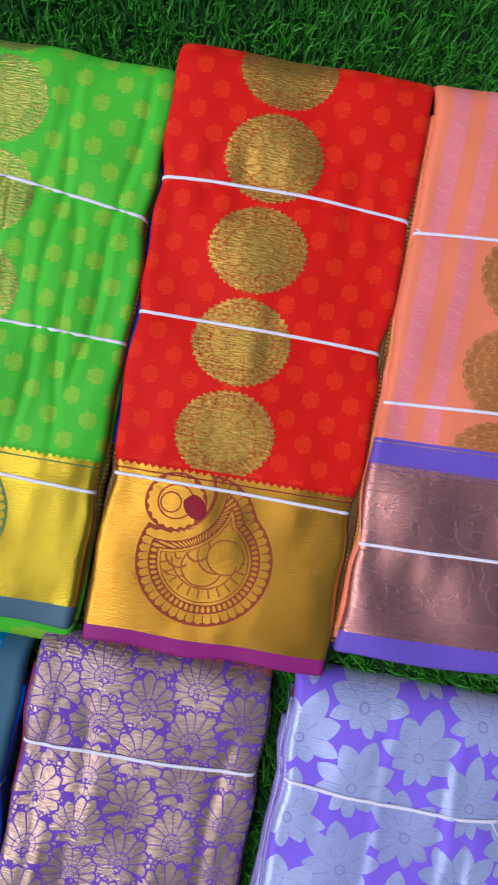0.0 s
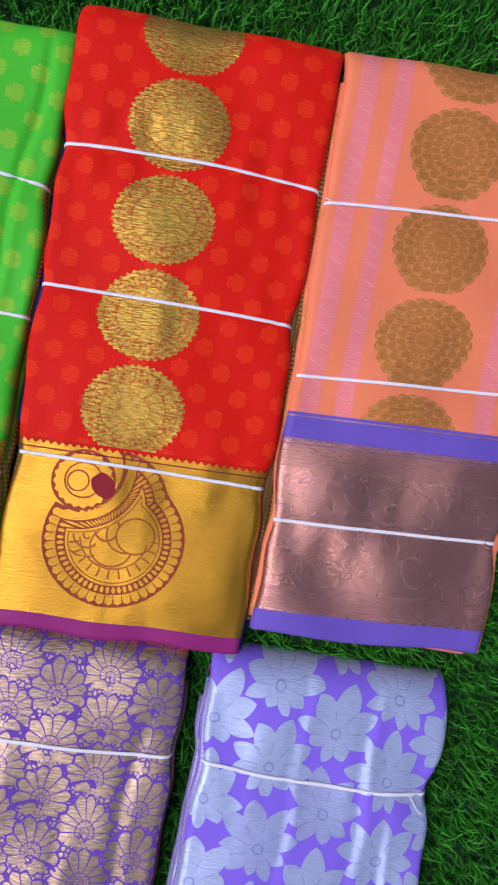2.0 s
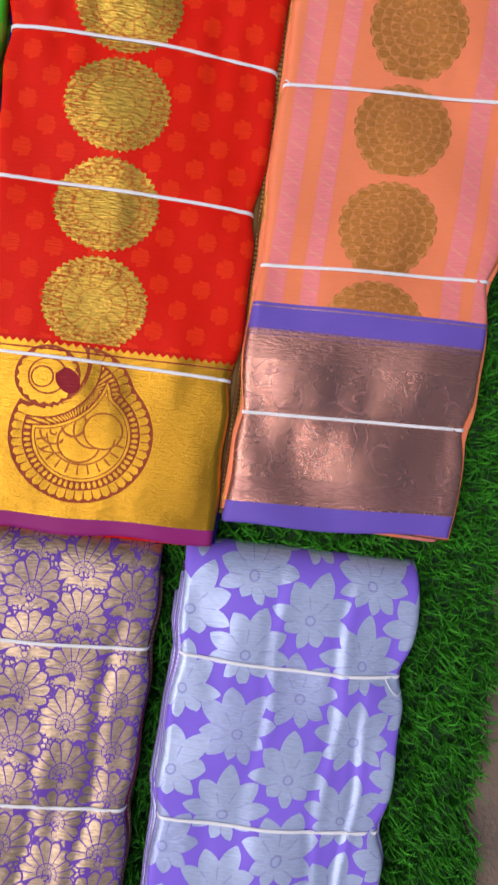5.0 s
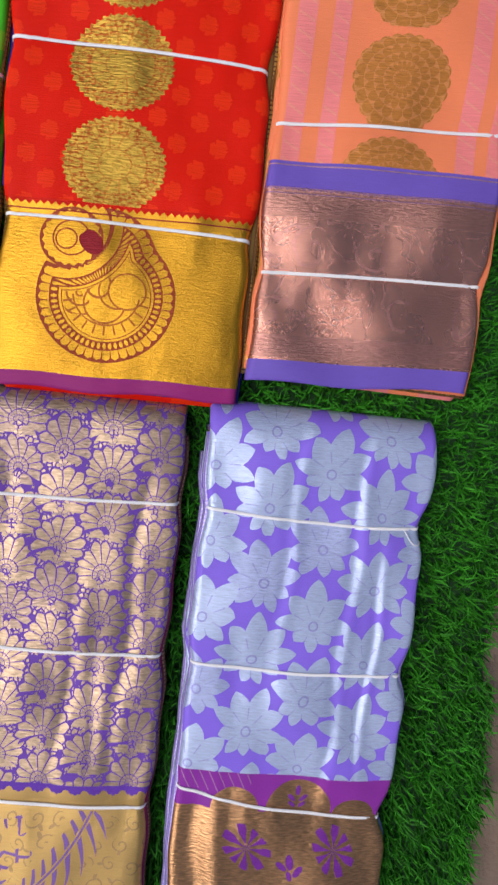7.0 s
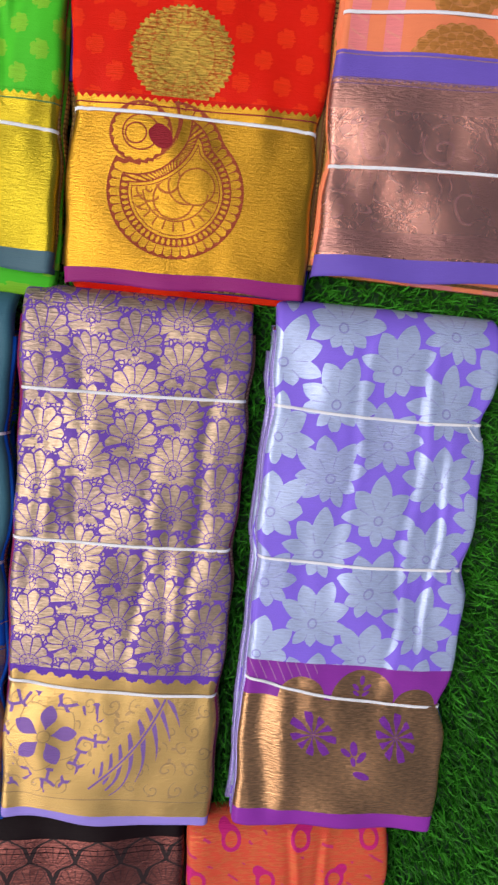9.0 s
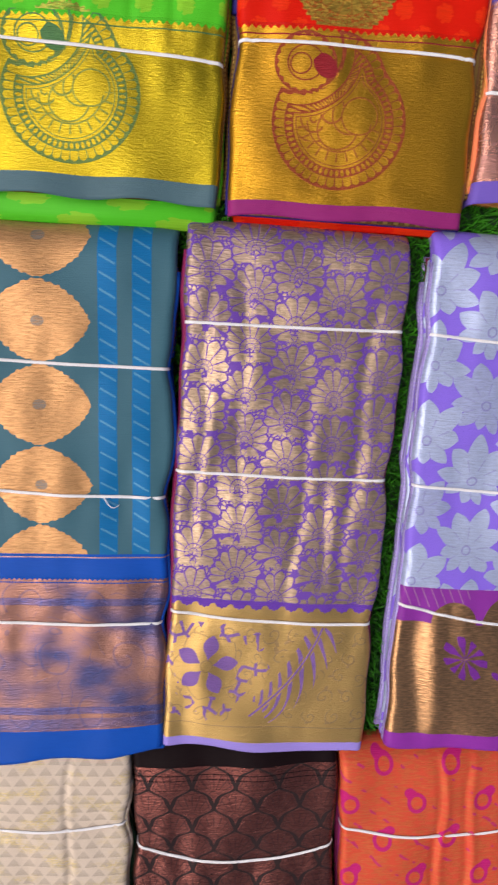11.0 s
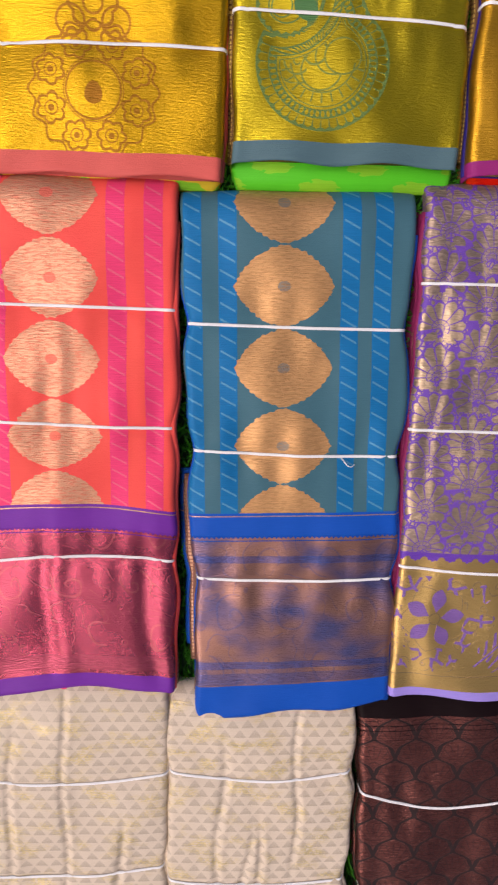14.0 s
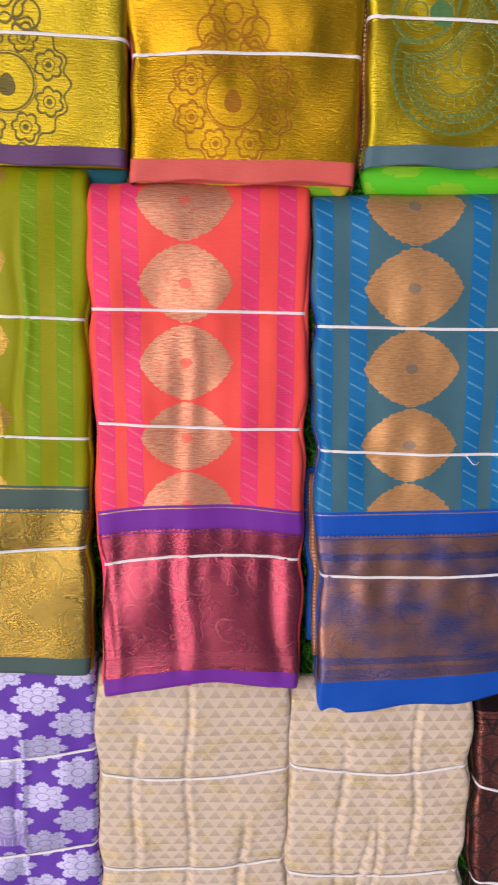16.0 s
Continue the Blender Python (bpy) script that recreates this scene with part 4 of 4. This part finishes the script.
# ---- middle row ----
saree((-0.411, -0.468), 4.94, 0.528, 0.220, 0.215, [
    ("body", 0.264, -0.057, M["coral"], "coral silk with copper medallions"), ("band", -0.057, -0.081, M["violet_edge"], "violet band"), ("border", -0.081, -0.246, M["coral_copper"], "rose and copper zari border"), ("edging", -0.246, -0.264, M["violet_edge"], "violet edging")],
    [(0.151, 0.148, 0.0), (0.036, 0.030, 0.001), (-0.118, -0.112, 0.0)], "coral pink silk folded saree with violet and copper border",
    [M["coral"], M["copper_stack"], M["violet_edge"], M["coral"]], 21, neck=(0.003, 0.003), pucker=0.0012, pinch=0.007, ripple=0.0006, bow=0.009, head=0.012, hem_tilt=0.005,
    creases=[(-0.020, 0.02, -0.04, 0.13, 0.010, 0.0016), (-0.026, 0.0, -0.25, -0.09, 0.012, 0.0032), (0.064, -0.1, -0.25, -0.11, 0.012, 0.0030), (-0.100, 0.0, -0.25, -0.12, 0.007, 0.0022)])
saree((-0.179, -0.460), 6.2, 0.539, 0.231, 0.213, [
    ("body", 0.2695, -0.043, M["teal"], "teal silk with copper medallions and blue stripes"), ("band", -0.043, -0.067, M["royal"], "royal blue band"), ("border", -0.067, -0.2355, M["teal_bronze"], "bronze and blue zari border"), ("edging", -0.2355, -0.2695, M["royal"], "royal blue edging")],
    [(0.150, 0.143, 0.001), (0.023, 0.015, 0.002), (-0.115, -0.118, 0.002)], "teal silk folded saree with royal blue border",
    [M["royal"], M["copper_stack"], M["teal"], M["royal"], M["copper_stack"]], 22, neck=(0.006, 0.006), pucker=0.0013, head=0.010, hem_tilt=0.009, tails=[(0.017, 0.045, 0.016, -0.012)], juts=[(-1, -0.20, 0.00, 0.012, 0.006, 0.014, M["royal"]), (-1, -0.215, -0.005, 0.007, 0.0145, 0.021, M["copper_stack"])], under=(M["royal"], -0.004, "royal blue lower fold"))
saree((0.042, -0.423), 4.01, 0.544, 0.217, 0.215, [
    ("body", 0.272, -0.105, M["purple"], "violet silk covered with pale gold flowers"), ("border", -0.105, -0.262, M["purple_gold"], "gold zari border with violet leaves"), ("edging", -0.262, -0.272, M["lilac"], "lilac edging")],
    [(0.172, 0.177, 0.001), (0.026, 0.028, 0.001), (-0.122, -0.127, 0.003)], "violet and pale gold brocade folded saree",
    [M["wine"], M["copper_stack"], M["purple"], M["wine"]], 23, juts=[(-1, -0.15, 0.24, 0.0040, 0.014, 0.022, M["wine"])], neck=(0.002, 0.003), pucker=0.0008,
    creases=[(-0.085, 0.02, -0.05, 0.2, 0.006, 0.0012), (-0.045, -0.03, -0.02, 0.22, 0.006, -0.0011), (0.018, 0.05, -0.10, 0.10, 0.006, -0.0015), (0.068, 0.04, -0.10, 0.20, 0.006, -0.0013), (0.045, 0.02, -0.09, 0.03, 0.005, -0.0010), (-0.085, 0.0, -0.26, -0.13, 0.016, 0.0022)])
saree((0.281, -0.398), 4.11, 0.544, 0.220, 0.217, [
    ("body", 0.272, -0.090, M["lavender"], "lavender silk with silver flowers"), ("border", -0.090, -0.255, M["lavender_copper"], "copper zari border with orchid scallops"), ("edging", -0.255, -0.272, M["orchid"], "orchid purple edging")],
    [(0.169, 0.167, 0.004), (0.017, 0.018, 0.003), (-0.111, -0.132, 0.006)], "lavender silk folded saree with silver flowers",
    [M["lavender_stack"], M["lavender"], M["lavender_stack"], M["wine"], M["lavender_stack"]], 24, neck=(0.003, 0.009), pucker=0.0009, tails=[(0.167, 0.085, 0.020, -0.016)], juts=[(-1, -0.25, 0.24, 0.0035, 0.019, 0.0245, M["lavender"]), (-1, -0.26, 0.22, 0.0070, 0.010, 0.017, M["lavender_stack"])],
    creases=[(0.036, 0.02, -0.10, 0.24, 0.007, 0.0016), (-0.030, 0.03, 0.06, 0.25, 0.007, 0.0012), (0.066, 0.02, -0.07, 0.13, 0.005, 0.0018), (-0.092, -0.06, -0.26, -0.12, 0.014, 0.0034)])
saree((-0.637, -0.466), 3.1, 0.522, 0.222, 0.220, [
    ("body", 0.261, -0.048, M["olive"], "olive green silk with gold medallions"), ("band", -0.048, -0.071, M["sage"], "dark sage band"), ("border", -0.071, -0.241, M["olive_gold"], "old gold zari border"), ("edging", -0.241, -0.261, M["sage"], "dark sage edging")],
    [(0.122, 0.1224, 0.0), (0.002, 0.002, 0.0), (-0.125, -0.115, 0.002)], "olive green silk folded saree with old gold border",
    [M["olive"], M["gold_stack"], M["sage"], M["olive"]], 25, head=0.010, pucker=0.0012,
    creases=[(0.04, 0.03, -0.02, 0.2, 0.005, 0.002), (0.015, -0.03, -0.04, 0.06, 0.005, 0.002)])

# ---- row at the walker's side ----
saree((-0.598, -0.978), 4.4, 0.540, 0.220, 0.220, [("body", 0.270, -0.250, M["white_rosette"], "violet silk with white rosettes"), ("edging", -0.250, -0.270, M["violet_edge"], "violet edging")],
      [(0.138, 0.158, 0.004), (0.012, 0.035, 0.004), (-0.12, -0.12, 0.003)], "violet silk folded saree with white rosettes", [M["violet_edge"], M["white_rosette"], M["navy"], M["white_rosette"]], 31, fold=0.05,
      creases=[(0.02, 0.0, 0.0, 0.2, 0.005, 0.0024)])
saree((-0.3785, -0.978), 4.5, 0.540, 0.220, 0.221, [("body", 0.270, -0.250, M["cream"], "cream silk with scale pattern"), ("edging", -0.250, -0.270, M["cream"], "")],
      [(0.142, 0.150, 0.008), (0.020, 0.030, 0.006), (-0.12, -0.12, 0.003)], "cream silk folded saree with small scale pattern", [M["cream"], M["cream"], M["cream"], M["cream"]], 32, neck=(0.004, 0.003), fold=0.06, swell_h=0.0013,
      creases=[(-0.006, 0.0, -0.2, 0.25, 0.0032, -0.0028), (-0.070, 0.03, 0.02, 0.19, 0.004, -0.0030), (0.055, 0.03, -0.1, 0.08, 0.004, -0.0034)])
saree((-0.162, -0.978), 4.9, 0.540, 0.212, 0.214, [("body", 0.270, -0.250, M["cream"], "cream silk with scale pattern"), ("edging", -0.250, -0.270, M["cream"], "")],
      [(0.171, 0.170, 0.010), (0.030, 0.030, 0.006), (-0.12, -0.12, 0.003)], "cream silk folded saree beside its twin", [M["cream"], M["dark_green"], M["cream"], M["cream"]], 33, neck=(0.003, 0.006), fold=0.06, swell_h=0.0013, pucker=0.0011,
      creases=[(0.040, 0.0, 0.05, 0.25, 0.0034, -0.0028), (-0.050, 0.04, 0.0, 0.2, 0.004, -0.0026), (-0.020, 0.10, -0.1, 0.09, 0.0034, -0.0028), (-0.004, 0.05, -0.1, 0.10, 0.0034, -0.0034)])
# the top band's near-black colour stands for shade under the row above
saree((0.067, -0.962), 7.5, 0.560, 0.222, 0.224, [("fold_band", 0.280, 0.245, M["fold_shade"], "plain folded top, near-black with shade put into its colour"), ("body", 0.245, -0.260, M["brown"], "dark brown silk with copper leaf pattern"), ("edging", -0.260, -0.280, M["brown"], "")],
      [(0.152, 0.147, 0.020), (0.020, 0.020, 0.006), (-0.12, -0.12, 0.003)], "dark brown and copper brocade folded saree", [M["dark_green"], M["brown"], M["dark_green"], M["brown"]], 34, fold=0.06, pucker=0.0011)
saree((0.295, -0.946), 8.3, 0.560, 0.218, 0.216, [("body", 0.280, -0.260, M["orange"], "orange silk with magenta paisleys"), ("edging", -0.260, -0.280, M["wine"], "wine edging")],
      [(0.180, 0.174, 0.010), (0.030, 0.030, 0.006), (-0.12, -0.12, 0.003)], "orange silk folded saree with magenta paisleys", [M["wine"], M["magenta"], M["wine"], M["orange"]], 35, neck=(0.003, 0.004), fold=0.04,
      creases=[(0.0, 0.0, 0.0, 0.25, 0.005, 0.003), (0.03, 0.02, 0.0, 0.25, 0.005, 0.0024)])

# ---- turf blades ----
blades = new("turf_pile", strewn(340000, 5, COVERED))
tagged(blades, "short green plastic turf blades on the mat", "turf", kind="stuff")
